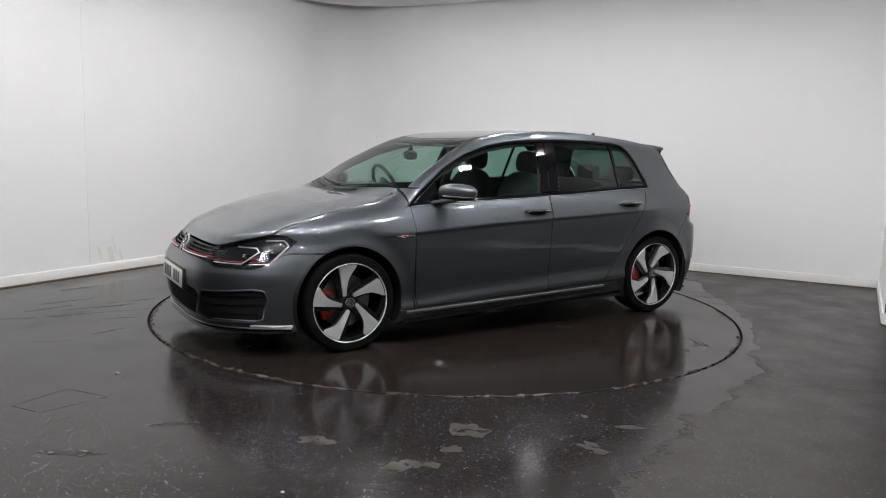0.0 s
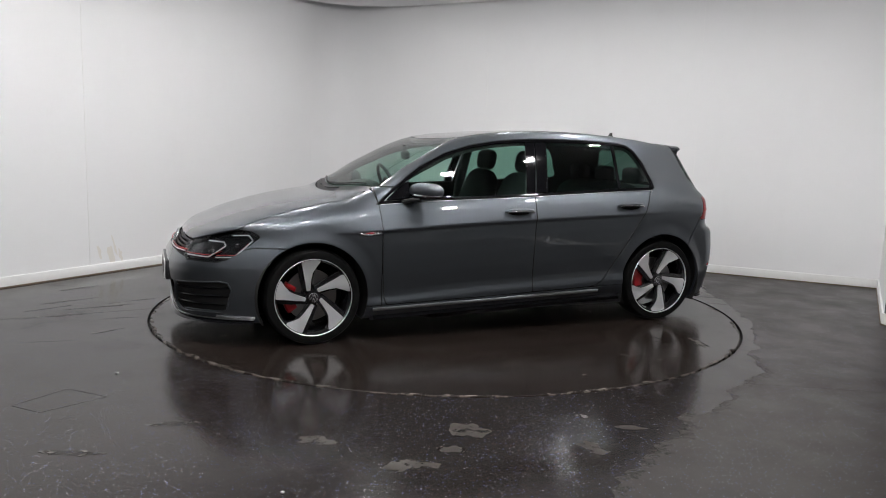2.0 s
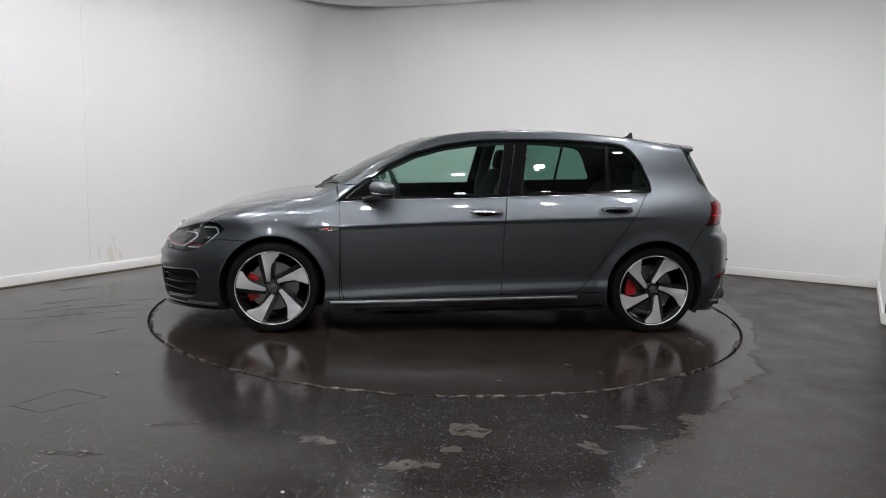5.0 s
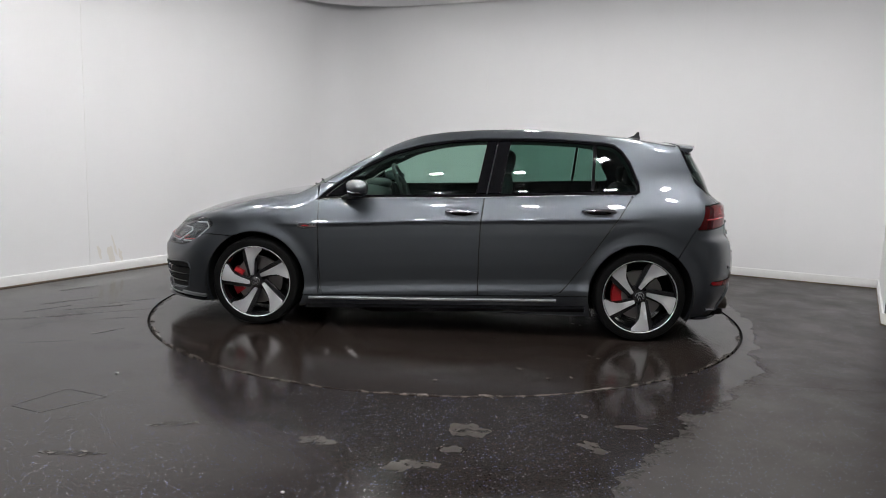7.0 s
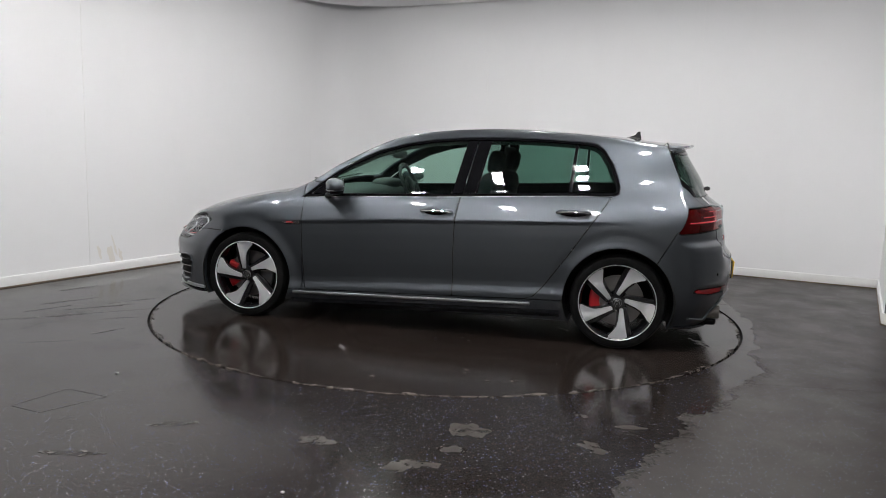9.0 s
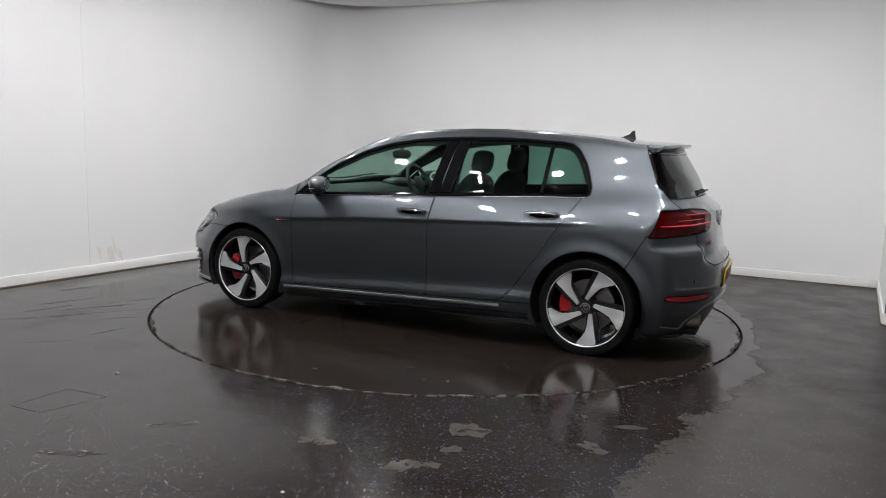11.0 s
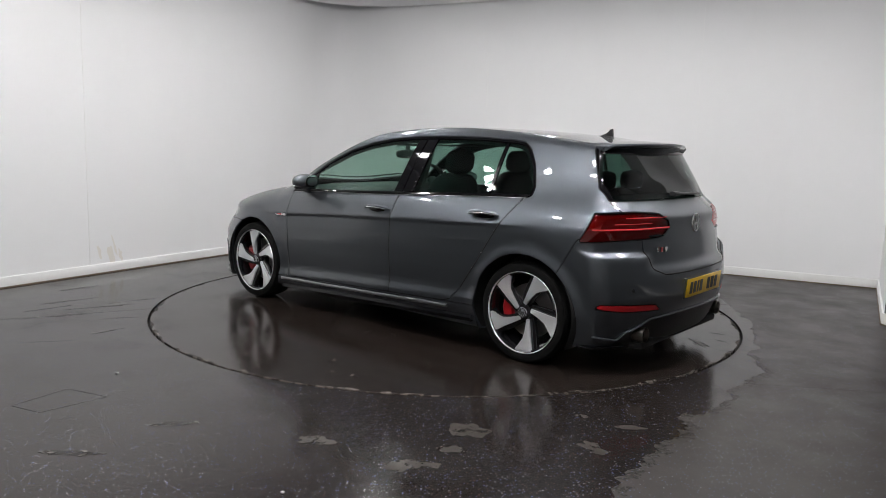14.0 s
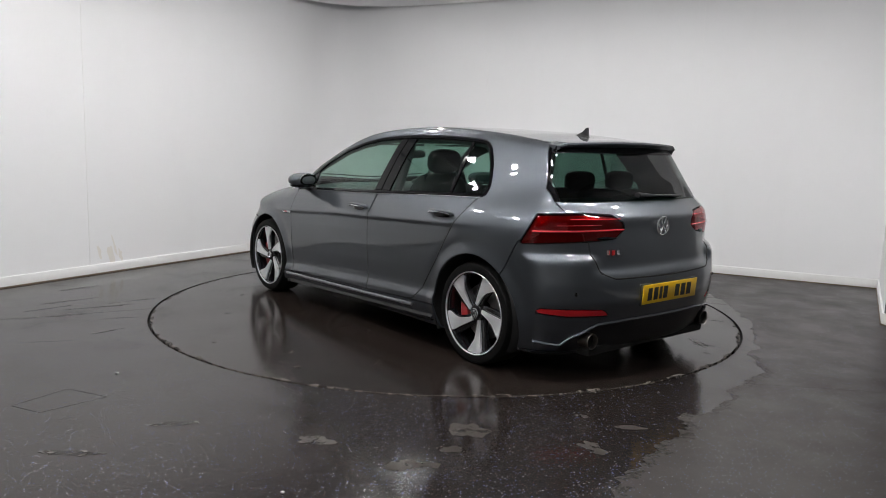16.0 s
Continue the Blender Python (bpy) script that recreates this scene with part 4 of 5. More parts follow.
# ---- car: front ----
def corner_point(q, z, sx, out=0.0):
    """On the skin at a corner of the car; sx 1 front (q = y - x), -1 rear (q = y + x)."""
    x0 = 1.75 if sx > 0 else -1.75
    p = np.array([[x0, q + sx * x0, z]])
    d = np.array([sx, 1.0, 0.0]) / 2 ** 0.5
    for _ in range(30):
        g = (grad(p) * d).sum(1)
        p = p - np.clip(form(*p.T) / np.maximum(g, 0.3), -0.08, 0.08)[:, None] * d
    n = grad(p)[0]
    return Vector(p[0]) + Vector(n / np.linalg.norm(n)) * out


def steps(a, b, n):
    return [a + (b - a) * k / n for k in range(n + 1)]


def along(pts, n=6):
    """Points evenly set between the corners of a path."""
    out = []
    for p, q in zip(pts, pts[1:]):
        for k in range(n):
            out.append([p[i] + (q[i] - p[i]) * k / n for i in range(len(p))])
    return out + [list(pts[-1])]


def chevrons(r, bm):
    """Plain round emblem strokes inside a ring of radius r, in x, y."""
    w = r * 0.085
    for s in (-1, 1):
        for a, b in (((-0.42, 0.80), (-0.02, 0.12)), ((-0.84, 0.40), (-0.42, -0.78)), ((-0.42, -0.78), (-0.02, -0.02))):
            tube([(a[0] * r * s, a[1] * r, 0.008), (b[0] * r * s, b[1] * r, 0.008)], w, 6, 0.8, bm=bm, up=(0, 0, 1))
    return bm


grille = panel("grille", cut(SKIN, *yes(r_grille), *no(r_lamp, r_bonnet, r_fbump)), M_BLACK, car, "black honeycomb grille with a red line", lift=-0.018, rim=0.0)
bm = bmesh.new()
for row in range(3):
    for k in range(34):
        y = -0.46 + 0.0275 * k + (0.0137 if row % 2 else 0)
        if abs(y) > 0.075 and abs(y) < 0.47:
            c = nose_point(y, 0.592 + row * 0.0185, -0.012)
            for j in range(6):
                a0, a1 = math.pi / 3 * j + math.pi / 6, math.pi / 3 * (j + 1) + math.pi / 6
                tube([c + Vector((0, math.cos(a0) * 0.014, math.sin(a0) * 0.0105)), c + Vector((0, math.cos(a1) * 0.014, math.sin(a1) * 0.0105))], 0.0022, 4, bm=bm)
tagged(part("honeycomb", bm, M_GLOSS, grille, "black honeycomb mesh"), kind="stuff")
for s in (1, -1):
    part("grille_line", tube([nose_point(s * y, 0.584, 0.002) for y in steps(0.075, 0.50, 14)], 0.003, 6), M_REDTRIM, grille, "red grille line")
    part("grille_strip", tube([nose_point(s * y, 0.574, 0.004) for y in steps(0.075, 0.50, 14)], 0.0055, 6), M_CHROME, grille, "bright strip under the red line")
em = nose_point(0, 0.606, -0.004)
bm = lathe([(0.058, 0.0), (0.066, 0.002), (0.066, 0.009), (0.061, 0.013), (0.057, 0.010)], 40)
chevrons(0.062, bm)
bmesh.ops.transform(bm, matrix=Matrix.Translation(em) @ pose(0, 0, 0, 66, 0, 90), verts=bm.verts[:])
part("emblem", bm, M_BADGE, car, "round chrome emblem")
bm = lathe([(0.001, 0.0), (0.060, 0.0), (0.060, 0.004), (0.001, 0.004)], 32, m=Matrix.Translation(em) @ pose(0, 0, 0, 66, 0, 90))
part("emblem_disc", bm, M_GLOSS, car, "black emblem disc")

# lower openings with honeycomb and fins
mouth = panel("lower_grille", cut(SKIN, *yes(r_mouth)), M_BLACK, front_bumper, "black lower honeycomb grille", lift=-0.03, rim=0.0)
bm = bmesh.new()
for row in range(6):
    for k in range(25):
        y = -0.42 + 0.035 * k + (0.0175 if row % 2 else 0)
        z = 0.222 + row * 0.026
        if abs(y) < 0.36 + (z - 0.22) * 0.45:
            c = nose_point(y, z, -0.016)
            for j in range(6):
                a0, a1 = math.pi / 3 * j + math.pi / 6, math.pi / 3 * (j + 1) + math.pi / 6
                tube([c + Vector((0, math.cos(a0) * 0.018, math.sin(a0) * 0.0155)), c + Vector((0, math.cos(a1) * 0.018, math.sin(a1) * 0.0155))], 0.003, 4, bm=bm)
tagged(part("lower_honeycomb", bm, M_GLOSS, front_bumper, "black lower honeycomb mesh"), kind="stuff")
VENT_L = cut(LEFT, *yes(r_vent))
for s in (False, True):
    panel("side_vent", VENT_L, M_BLACK, front_bumper, "black side air vent", lift=-0.035, rim=0.0, mirror=s)
for z0, z1, q1 in ((0.258, 0.262, -1.10), (0.303, 0.318, -1.065), (0.348, 0.370, -1.055)):
    sided("vent_fin", lambda: tube([corner_point(q, z0 + (z1 - z0) * (q + 1.66) / 0.6, 1, -0.012) for q in steps(-1.66, q1, 14)], 0.011, 6, 0.5), M_GLOSS, [front_bumper] * 2, "gloss black vent fin")
sided("vent_strip", lambda: tube([corner_point(q, 0.212 + 0.010 * math.sin((q + 1.6) * 3), 1, -0.002) for q in steps(-1.56, -1.10, 10)], [0.002] + [0.006] * 9 + [0.002], 6), M_PAINT, [front_bumper] * 2, "grey lower vent edge")


def closed(path, n):
    return along(list(path) + [path[0]], n)


sided("vent_frame", lambda: tube([corner_point(q, z, 1, 0.001) for q, z in closed(VENT, 5)], 0.006, 6), M_PAINT, [front_bumper] * 2, "grey frame round the side vent")


def lip_path(z, out):
    pts = [nose_point(y, z, out) for y in steps(0.0, 0.66, 16)]
    return pts + [corner_point(q, z, 1, out) for q in steps(-1.22, -0.86, 8)]


def lip_half(z0, z1, out):
    bm = bmesh.new()
    a, b, c = [[bm.verts.new(p) for p in lip_path(z, o)] for z, o in ((z0, out), (z1, out + 0.004), (z1 - 0.004, -0.03))]
    d = [bm.verts.new(p) for p in lip_path(z0 + 0.004, -0.01)]
    for u, v in ((a, b), (b, c), (d, a)):
        for k in range(len(u) - 1):
            bm.faces.new((u[k], u[k + 1], v[k + 1], v[k]))
    return bm


sided("front_lip", lambda: lip_half(0.168, 0.142, 0.034), M_GLOSS, [front_bumper] * 2, "gloss black front lip")
sided("lip_edge", lambda: tube([corner_point(q, 0.190, 1, 0.006) for q in steps(-1.18, -0.85, 8)], 0.008, 6, 1.2), M_SATIN, [front_bumper] * 2, "silver corner edge of the front lip")
sided("lip_line", lambda: tube(lip_path(0.180, 0.010), 0.0045, 6), M_SATIN, [front_bumper] * 2)


def plate(name, m, mat, label, parent):
    pl = part(name, block((-0.26, -0.056, 0.0), (0.26, 0.056, 0.006), 0.003, m=m), mat, parent, label)
    x = -0.215
    for k, w in enumerate((0.046, 0.046, 0.030, 0.046, 0.0, 0.05, 0.05, 0.05)):
        if w:
            part("plate_bar", block((x, -0.036, 0.006), (x + w * 0.82, 0.036, 0.0075), m=m), M_INK, pl, "plain black bar")
        x += (w or 0.05) + 0.008
    return pl


plate("front_plate", Matrix.Translation((2.176, 0, 0.418)) @ pose(0, 0, 0, 87, 0, 90), M_WHITE, "white number plate with dark bars", car)
part("plate_holder", block((2.12, -0.272, 0.352), (2.174, 0.272, 0.482), 0.006), M_BLACK, front_bumper, "black plate holder")

# headlamp insides
HOUSING = [panel("lamp_housing", HEAD_L, M_HOUSING, headlamps[s], "dark lamp housing", lift=-0.034, rim=0.0, mirror=bool(s)) for s in (0, 1)]
sided("lamp_line", lambda: tube([corner_point(q, z, 1, -0.012) for q, z in along([(-1.56, 0.575), (-1.26, 0.572), (-1.16, 0.600)], 6)] , 0.0028, 6), M_REDTRIM, headlamps, "red line in the lamp")
sided("lamp_line", lambda: tube([corner_point(q, z, 1, -0.012) for q, z in along([(-1.20, 0.572), (-1.02, 0.580), (-0.93, 0.655)], 6)] , 0.0028, 6), M_REDTRIM, headlamps, "red line in the lamp")
sided("light_guide", lambda: tube([corner_point(q, z, 1, -0.010) for q, z in along([(-1.54, 0.563), (-1.27, 0.560), (-1.14, 0.630), (-1.17, 0.652), (-1.34, 0.655)], 6)], 0.0045, 6), M_GUIDE, headlamps, "bright light guide")
sided("light_guide", lambda: tube([corner_point(q, z, 1, -0.010) for q, z in along([(-1.20, 0.560), (-1.03, 0.565), (-0.905, 0.668), (-0.95, 0.698), (-1.10, 0.692)], 6)], 0.0045, 6), M_GUIDE, headlamps, "bright light guide")
for q, z in ((-1.27, 0.612), (-1.04, 0.640)):
    sided("lamp_lens", lambda: ball(corner_point(q, z, 1, -0.024), (0.013, 0.013, 0.012), 2), M_SATIN, headlamps, "round bright lamp reflector")
    sided("lamp_bezel", lambda: ball(corner_point(q + 0.02, z - 0.012, 1, -0.030), (0.040, 0.036, 0.026), 2), M_POCKET, headlamps, "grey lamp bezel")


def screen_point(x, y, out=0.0):
    p = np.array([[x, y, 1.3]])
    for _ in range(20):
        g = grad(p)
        p[:, 2] -= np.clip(form(*p.T) / np.maximum(g[:, 2], 0.3), -0.1, 0.1)
    n = grad(p)[0]
    return Vector(p[0]) + Vector(n / np.linalg.norm(n)) * out


for y0, y1 in ((-0.48, 0.08), (0.02, 0.58)):
    wp = part("wiper", tube([screen_point(1.0 - 0.30 * y * y, y, 0.008) for y in steps(y0, y1, 10)], [0.003] + [0.0055] * 9 + [0.004], 6), M_BLACK, car, "black windscreen wiper")
    part("wiper_arm", tube([screen_point(1.05 - 0.30 * y * y, y, 0.006) for y in steps(y0 - 0.03, (y0 + y1) / 2, 6)], 0.006, 6), M_BLACK, wp)

# ---- car: rear ----
panel("diffuser", cut(SKIN, *yes(r_diff), lambda p: p[:, 2] - 0.153), M_BLACK, rear_bumper, "black diffuser", lift=-0.012, rim=0.01)
REFL_L = cut(LEFT, *yes(r_refl))
for s in (False, True):
    panel("reflector", REFL_L, M_REFLECT, rear_bumper, "red rear reflector", lift=0.002, rim=0.01, mirror=s)
sided("diffuser_lip", lambda: tube([tail_point(y, z, 0.006) for y, z in along([(0.0, 0.348), (0.30, 0.350), (0.52, 0.333), (0.65, 0.258)], 6)] + [corner_point(q, 0.215 + 0.01 * k, -1, 0.012) for k, q in enumerate((-1.16, -1.06, -0.96))],
                                  0.008, 6), M_PAINT, [rear_bumper] * 2, "grey lip round the diffuser")
sided("corner_skirt", lambda: tube([corner_point(q, 0.172, -1, 0.010) for q in steps(-1.28, -0.86, 8)], [0.006] + [0.014] * 7 + [0.008], 6, 0.7), M_GLOSS, [rear_bumper] * 2, "black lower corner lip")


def pipe():
    return lathe([(0.042, 0.0), (0.045, 0.004), (0.045, 0.20), (0.036, 0.20), (0.038, 0.01)], 32, m=Matrix.Translation((-1.965, 0.545, 0.236)) @ pose(0, 0, 0, 0, 90, 0))


pipes = sided("exhaust_pipe", pipe, M_PIPE, None, "chrome round exhaust tailpipe")
sided("pipe_bore", lambda: lathe([(0.001, 0.03), (0.037, 0.03), (0.037, 0.04), (0.001, 0.04)], 24, m=Matrix.Translation((-1.965, 0.545, 0.236)) @ pose(0, 0, 0, 0, 90, 0)), M_LINER, pipes, "black inside of the pipe")

plate("rear_plate", Matrix.Translation((-2.064, 0, 0.484)) @ pose(0, 0, 0, 94, 0, -90), M_YELLOW, "yellow number plate with dark bars", car)
part("plate_panel", block((-2.060, -0.266, 0.420), (-2.02, 0.266, 0.546), 0.008), M_PAINT, rear_bumper)
em = tail_point(0, 0.853, 0.003)
bm = lathe([(0.050, 0.0), (0.057, 0.002), (0.057, 0.008), (0.053, 0.012), (0.049, 0.009)], 40)
chevrons(0.053, bm)
bmesh.ops.transform(bm, matrix=Matrix.Translation(em) @ pose(0, 0, 0, 90, 0, -90), verts=bm.verts[:])
part("emblem", bm, M_BADGE, tailgate, "round chrome emblem")
part("emblem_disc", lathe([(0.001, 0.0), (0.052, 0.0), (0.052, 0.004), (0.001, 0.004)], 32, m=Matrix.Translation(em) @ pose(0, 0, 0, 90, 0, -90)), M_SATIN, tailgate, "silver emblem disc")
for k in range(3):
    c = tail_point(0.452 - 0.034 * k, 0.722, 0.002)
    part("badge_mark", block((c.x - 0.003, c.y - 0.0125, c.z - 0.014), (c.x + 0.001, c.y + 0.0125, c.z + 0.014), 0.001), M_CHROME if k != 1 else M_REDTRIM, tailgate, "small chrome and red badge mark")

for s in (0, 1):
    panel("lamp_back", TAIL_L, M_TAILBACK, tail_lamps[s], "deep red lamp body", lift=-0.016, rim=0.0, mirror=bool(s))
for z0, z1, qa, qb, rad in ((0.838, 0.846, -0.915, -1.635, 0.005), (0.905, 0.905, -1.20, -1.60, 0.003), (0.870, 0.874, -1.10, -1.45, 0.002)):
    sided("lamp_bar", lambda: tube([corner_point(q, z0 + (z1 - z0) * (q - qa) / (qb - qa), -1, 0.0005) for q in steps(qa, qb, 24)], rad, 6), M_TAILBRIGHT, tail_lamps, "bright red light bar")
sided("lamp_foot", lambda: tube([corner_point(q, 0.800, -1, 0.0) for q in steps(-1.42, -1.57, 6)], [0.004, 0.008, 0.010, 0.011, 0.009, 0.006, 0.003], 6), M_GLOSS, tail_lamps, "dark lower lamp edge")

part("tailgate_seal", tube([tail_point(y, z, -0.001) for y, z in along([(-0.552, 0.72), (-0.546, 0.69), (-0.515, 0.615), (-0.44, 0.586), (0.0, 0.580), (0.44, 0.586), (0.515, 0.615), (0.546, 0.69), (0.552, 0.72)], 6)], 0.0045, 6), M_LINER, tailgate, "black joint round the tailgate")
for y, z in ((0.66, 0.505), (-0.66, 0.505)):
    c = tail_point(y, z, 0.0)
    part("parking_sensor", ball(c, (0.006, 0.011, 0.011), 2), M_GLOSS, rear_bumper, "small round parking sensor")
sided("door_seal", lambda: tube([skin_point(x, z, -0.002) for x, z in along([(-0.255, 0.945), (-0.238, 0.80), (-0.231, 0.751), (-0.226, 0.56), (-0.227, 0.282)], 6)], 0.0032, 6), M_LINER, None, "black joint between the doors")
sided("door_seal", lambda: tube([skin_point(x, z, -0.002) for x, z in along([(0.880, 0.88), (0.874, 0.739), (0.869, 0.518), (0.858, 0.292)], 6)], 0.0030, 6), M_LINER, None, "black joint before the front door")
sided("door_seal", lambda: tube([skin_point(x, z, -0.002) for x, z in along([(-1.22, 0.945), (-1.124, 0.801), (-0.988, 0.595), (-0.845, 0.395)], 6)], 0.0030, 6), M_LINER, None, "black joint behind the rear door")

# beads of water left along the joints
def drops(path, n, seed, doors):
    rnd = random.Random(seed)
    pts = along(path, 10)
    for k in range(n):
        x, z = pts[int(rnd.random() * (len(pts) - 1))]
        c = skin_point(x + rnd.uniform(-0.006, 0.006), z, 0.003)
        part("water_drop", ball(c, [rnd.uniform(0.0025, 0.0045)] * 3, 1), M_CHROME, doors[0], "bright bead of water")


drops([(-1.262, 0.99), (-1.22, 0.945), (-1.124, 0.801), (-0.988, 0.595), (-0.845, 0.395)], 16, 1, rear_doors)
drops([(-0.19, 0.96), (-0.25, 1.27)], 9, 2, front_doors)
drops([(-0.355, 0.97), (-0.405, 1.28)], 9, 3, rear_doors)
drops([(-0.245, 0.93), (-0.231, 0.78)], 6, 4, rear_doors)

# roof spoiler
bm = bmesh.new()
rows = []
for k in range(25):
    y = -0.548 + 1.096 * k / 24
    ay = abs(y)
    tip = -1.762 + 0.34 * ay * ay
    pts = []
    for s in (0.0, 0.35, 0.7, 1.0):
        x = -1.58 + (tip + 1.58) * s
        top = float(TOP(x) - CROWN(x) * (ay / CROWN_AT(x)) ** 2)
        pts.append((x, y, top + 0.004 + 0.004 * s - (0.012 if ay > 0.53 else 0)))
    zt = pts[-1][2]
    pts += [(tip - 0.004, y, zt - 0.010), (tip + 0.008, y, zt - 0.022), (tip + 0.06, y, zt - 0.036), (-1.64, y, zt - 0.045), (-1.58, y, zt - 0.03)]
    rows.append([bm.verts.new(p) for p in pts])
for a, b in zip(rows, rows[1:]):
    for j in range(len(a)):
        bm.faces.new((a[j], a[(j + 1) % len(a)], b[(j + 1) % len(a)], b[j]))
bm.faces.new(rows[0])
bm.faces.new(rows[-1][::-1])
panel("spoiler_underside", cut(SKIN, *yes(r_rearglass), lambda p: p[:, 2] - 1.258), M_GLOSS, tailgate, "gloss black band under the spoiler", lift=0.004, rim=0.004)
spoiler = part("spoiler", bm, M_PAINT, tailgate, "grey roof spoiler over the rear window")
wp = part("rear_wiper", tube([tail_point(y, 1.012 + 0.03 * (y + 0.12), 0.018) for y in steps(0.10, -0.36, 10)], [0.022, 0.02, 0.016] + [0.010] * 7 + [0.004], 8, 0.7), M_BLACK, tailgate, "black rear wiper")

# aerial fin
fin = part("aerial", prism([(-1.27, 1.352), (-1.315, 1.372), (-1.355, 1.384), (-1.374, 1.412), (-1.390, 1.414), (-1.394, 1.372), (-1.402, 1.346)], 0.016, Matrix(((1, 0, 0, 0), (0, 0, 1, -0.008), (0, 1, 0, 0), (0, 0, 0, 1))), bevel=0.004), M_BLACK, car, "small black roof aerial fin")
part("aerial_foot", ball((-1.335, 0, 1.358), (0.070, 0.026, 0.014), 2), M_BLACK, fin)

# ---- car: cabin ----
def seat(y):
    st = part("front_seat", ball((-0.02, y, 0.50), (0.27, 0.25, 0.09), 3, power=0.6), M_CABIN, car, "dark cloth front seat")
    part("backrest", ball((-0.30, y, 0.78), (0.09, 0.25, 0.32), 3, pose(0, 0, 0, 0, -17, 0), power=0.62), M_CABIN, st)
    part("headrest", ball((-0.405, y, 1.165), (0.05, 0.135, 0.085), 3, pose(0, 0, 0, 0, -10, 0), power=0.65), M_CABIN, st)
    for d in (-0.05, 0.05):
        part("headrest_post", tube([(-0.37, y + d, 1.02), (-0.40, y + d, 1.12)], 0.007, 6), M_SATIN, st)


seat(0.36)
seat(-0.36)
bench = part("rear_bench", ball((-0.95, 0, 0.52), (0.28, 0.64, 0.10), 3, power=0.5), M_CABIN, car, "dark cloth rear bench")
part("backrest", ball((-1.24, 0, 0.76), (0.08, 0.64, 0.27), 3, pose(0, 0, 0, 0, -20, 0), power=0.5), M_CABIN, bench)
for y in (-0.40, 0.0, 0.40):
    part("headrest", ball((-1.345, y, 1.075), (0.045, 0.125, 0.065), 3, power=0.6), M_CABIN, bench)
part("parcel_shelf", block((-1.80, -0.6, 0.955), (-1.40, 0.6, 0.975), 0.005), M_TRIM, car, "black parcel shelf")
dash = part("dashboard", ball((0.80, 0, 0.83), (0.26, 0.74, 0.115), 4, power=0.55), M_TRIM, car, "black plastic dashboard")
part("instrument_hood", ball((0.66, -0.36, 0.945), (0.11, 0.18, 0.045), 3, power=0.8), M_TRIM, dash)
part("centre_console", block((-0.2, -0.11, 0.40), (0.62, 0.11, 0.62), 0.04), M_TRIM, car, "black centre console")
for i, (mm) in enumerate((pose(0.46, -0.36, 0.945, 0, -66, 0),)):
    sw = part("steering_wheel", lathe([(0.172 + 0.0145 * math.cos(a), 0.0145 * math.sin(a)) for a in [2 * math.pi * k / 10 for k in range(10)]], 40, m=mm), M_TRIM, car, "black leather steering wheel")
    bm = ball((0, 0, 0), (0.07, 0.075, 0.025), 3)
    for a in (0, 180, 270):
        tube([(0, 0, 0), (0.165 * math.sin(radians(a + 0)), 0.165 * math.cos(radians(a)), 0.0)], [0.03, 0.014], 8, 0.4, bm=bm)
    bmesh.ops.transform(bm, matrix=mm, verts=bm.verts[:])
    part("wheel_boss", bm, M_TRIM, sw)
part("rear_view_mirror", ball((0.44, 0.0, 1.195), (0.022, 0.115, 0.034), 3, pose(0, 0, 0, 0, 8, -8), power=0.6), M_TRIM, car, "black rear-view mirror")
part("mirror_stalk", tube([(0.44, 0, 1.20), (0.44, 0, 1.27)], 0.018, 8), M_TRIM, car)
for s in (1, -1):
    part("sun_visor", block((0.14, 0.12 * s, 1.300) if s > 0 else (0.14, -0.52, 1.300), (0.31, 0.52, 1.312) if s > 0 else (0.31, -0.12, 1.312), 0.004, m=Matrix.Translation((0, 0, -0.035))), M_HEADLINER, car)
    part("belt_post", tube([(-0.27, 0.69 * s, 0.55), (-0.29, 0.675 * s, 0.95), (-0.34, 0.60 * s, 1.27)], 0.045, 8, 0.5, up=(0, 1, 0)), M_TRIM, car, "dark inner pillar trim")


# ---- floor marks ----
def blob(cx, cy, rx, ry, seed, z, turn=0.0, n=40):
    """An uneven flat patch."""
    bm = bmesh.new()
    rnd = random.Random(seed)
    ph = [rnd.uniform(0, 6.28) for _ in range(5)]
    am = [rnd.uniform(0.05, 0.22) / (k + 1) ** 0.35 for k in range(5)]
    vs = []
    for k in range(n):
        a = 2 * math.pi * k / n
        r = 1 + sum(am[j] * math.sin((j + 2) * a + ph[j]) for j in range(5)) + rnd.uniform(-0.05, 0.05)
        x, y = rx * r * math.cos(a), ry * r * math.sin(a)
        c, s = math.cos(turn), math.sin(turn)
        vs.append(bm.verts.new((cx + x * c - y * s, cy + x * s + y * c, z)))
    bm.faces.new(vs)
    return bm


STAINS = [(-0.528, 3.149, 0.085, 0.045, 0.0), (0.136, 3.315, 0.085, 0.09, 0.3), (0.062, 3.092, 0.06, 0.035, 0.2), (-0.14, 2.92, 0.07, 0.055, 0.5), (-0.03, 2.93, 0.05, 0.025, -0.3),
          (0.678, 3.152, 0.04, 0.075, 0.5), (0.899, 3.406, 0.06, 0.03, 0.0), (0.697, 3.538, 0.03, 0.022, 0.0)]
for i, (x, y, rx, ry, a) in enumerate(STAINS):
    tagged(part("floor_stain", blob(x, y, rx, ry, 10 + i, 0.0012, a), M_STAIN, smooth=False), "pale dried water mark on the dark floor", "stain", "floor stains", kind="structure")
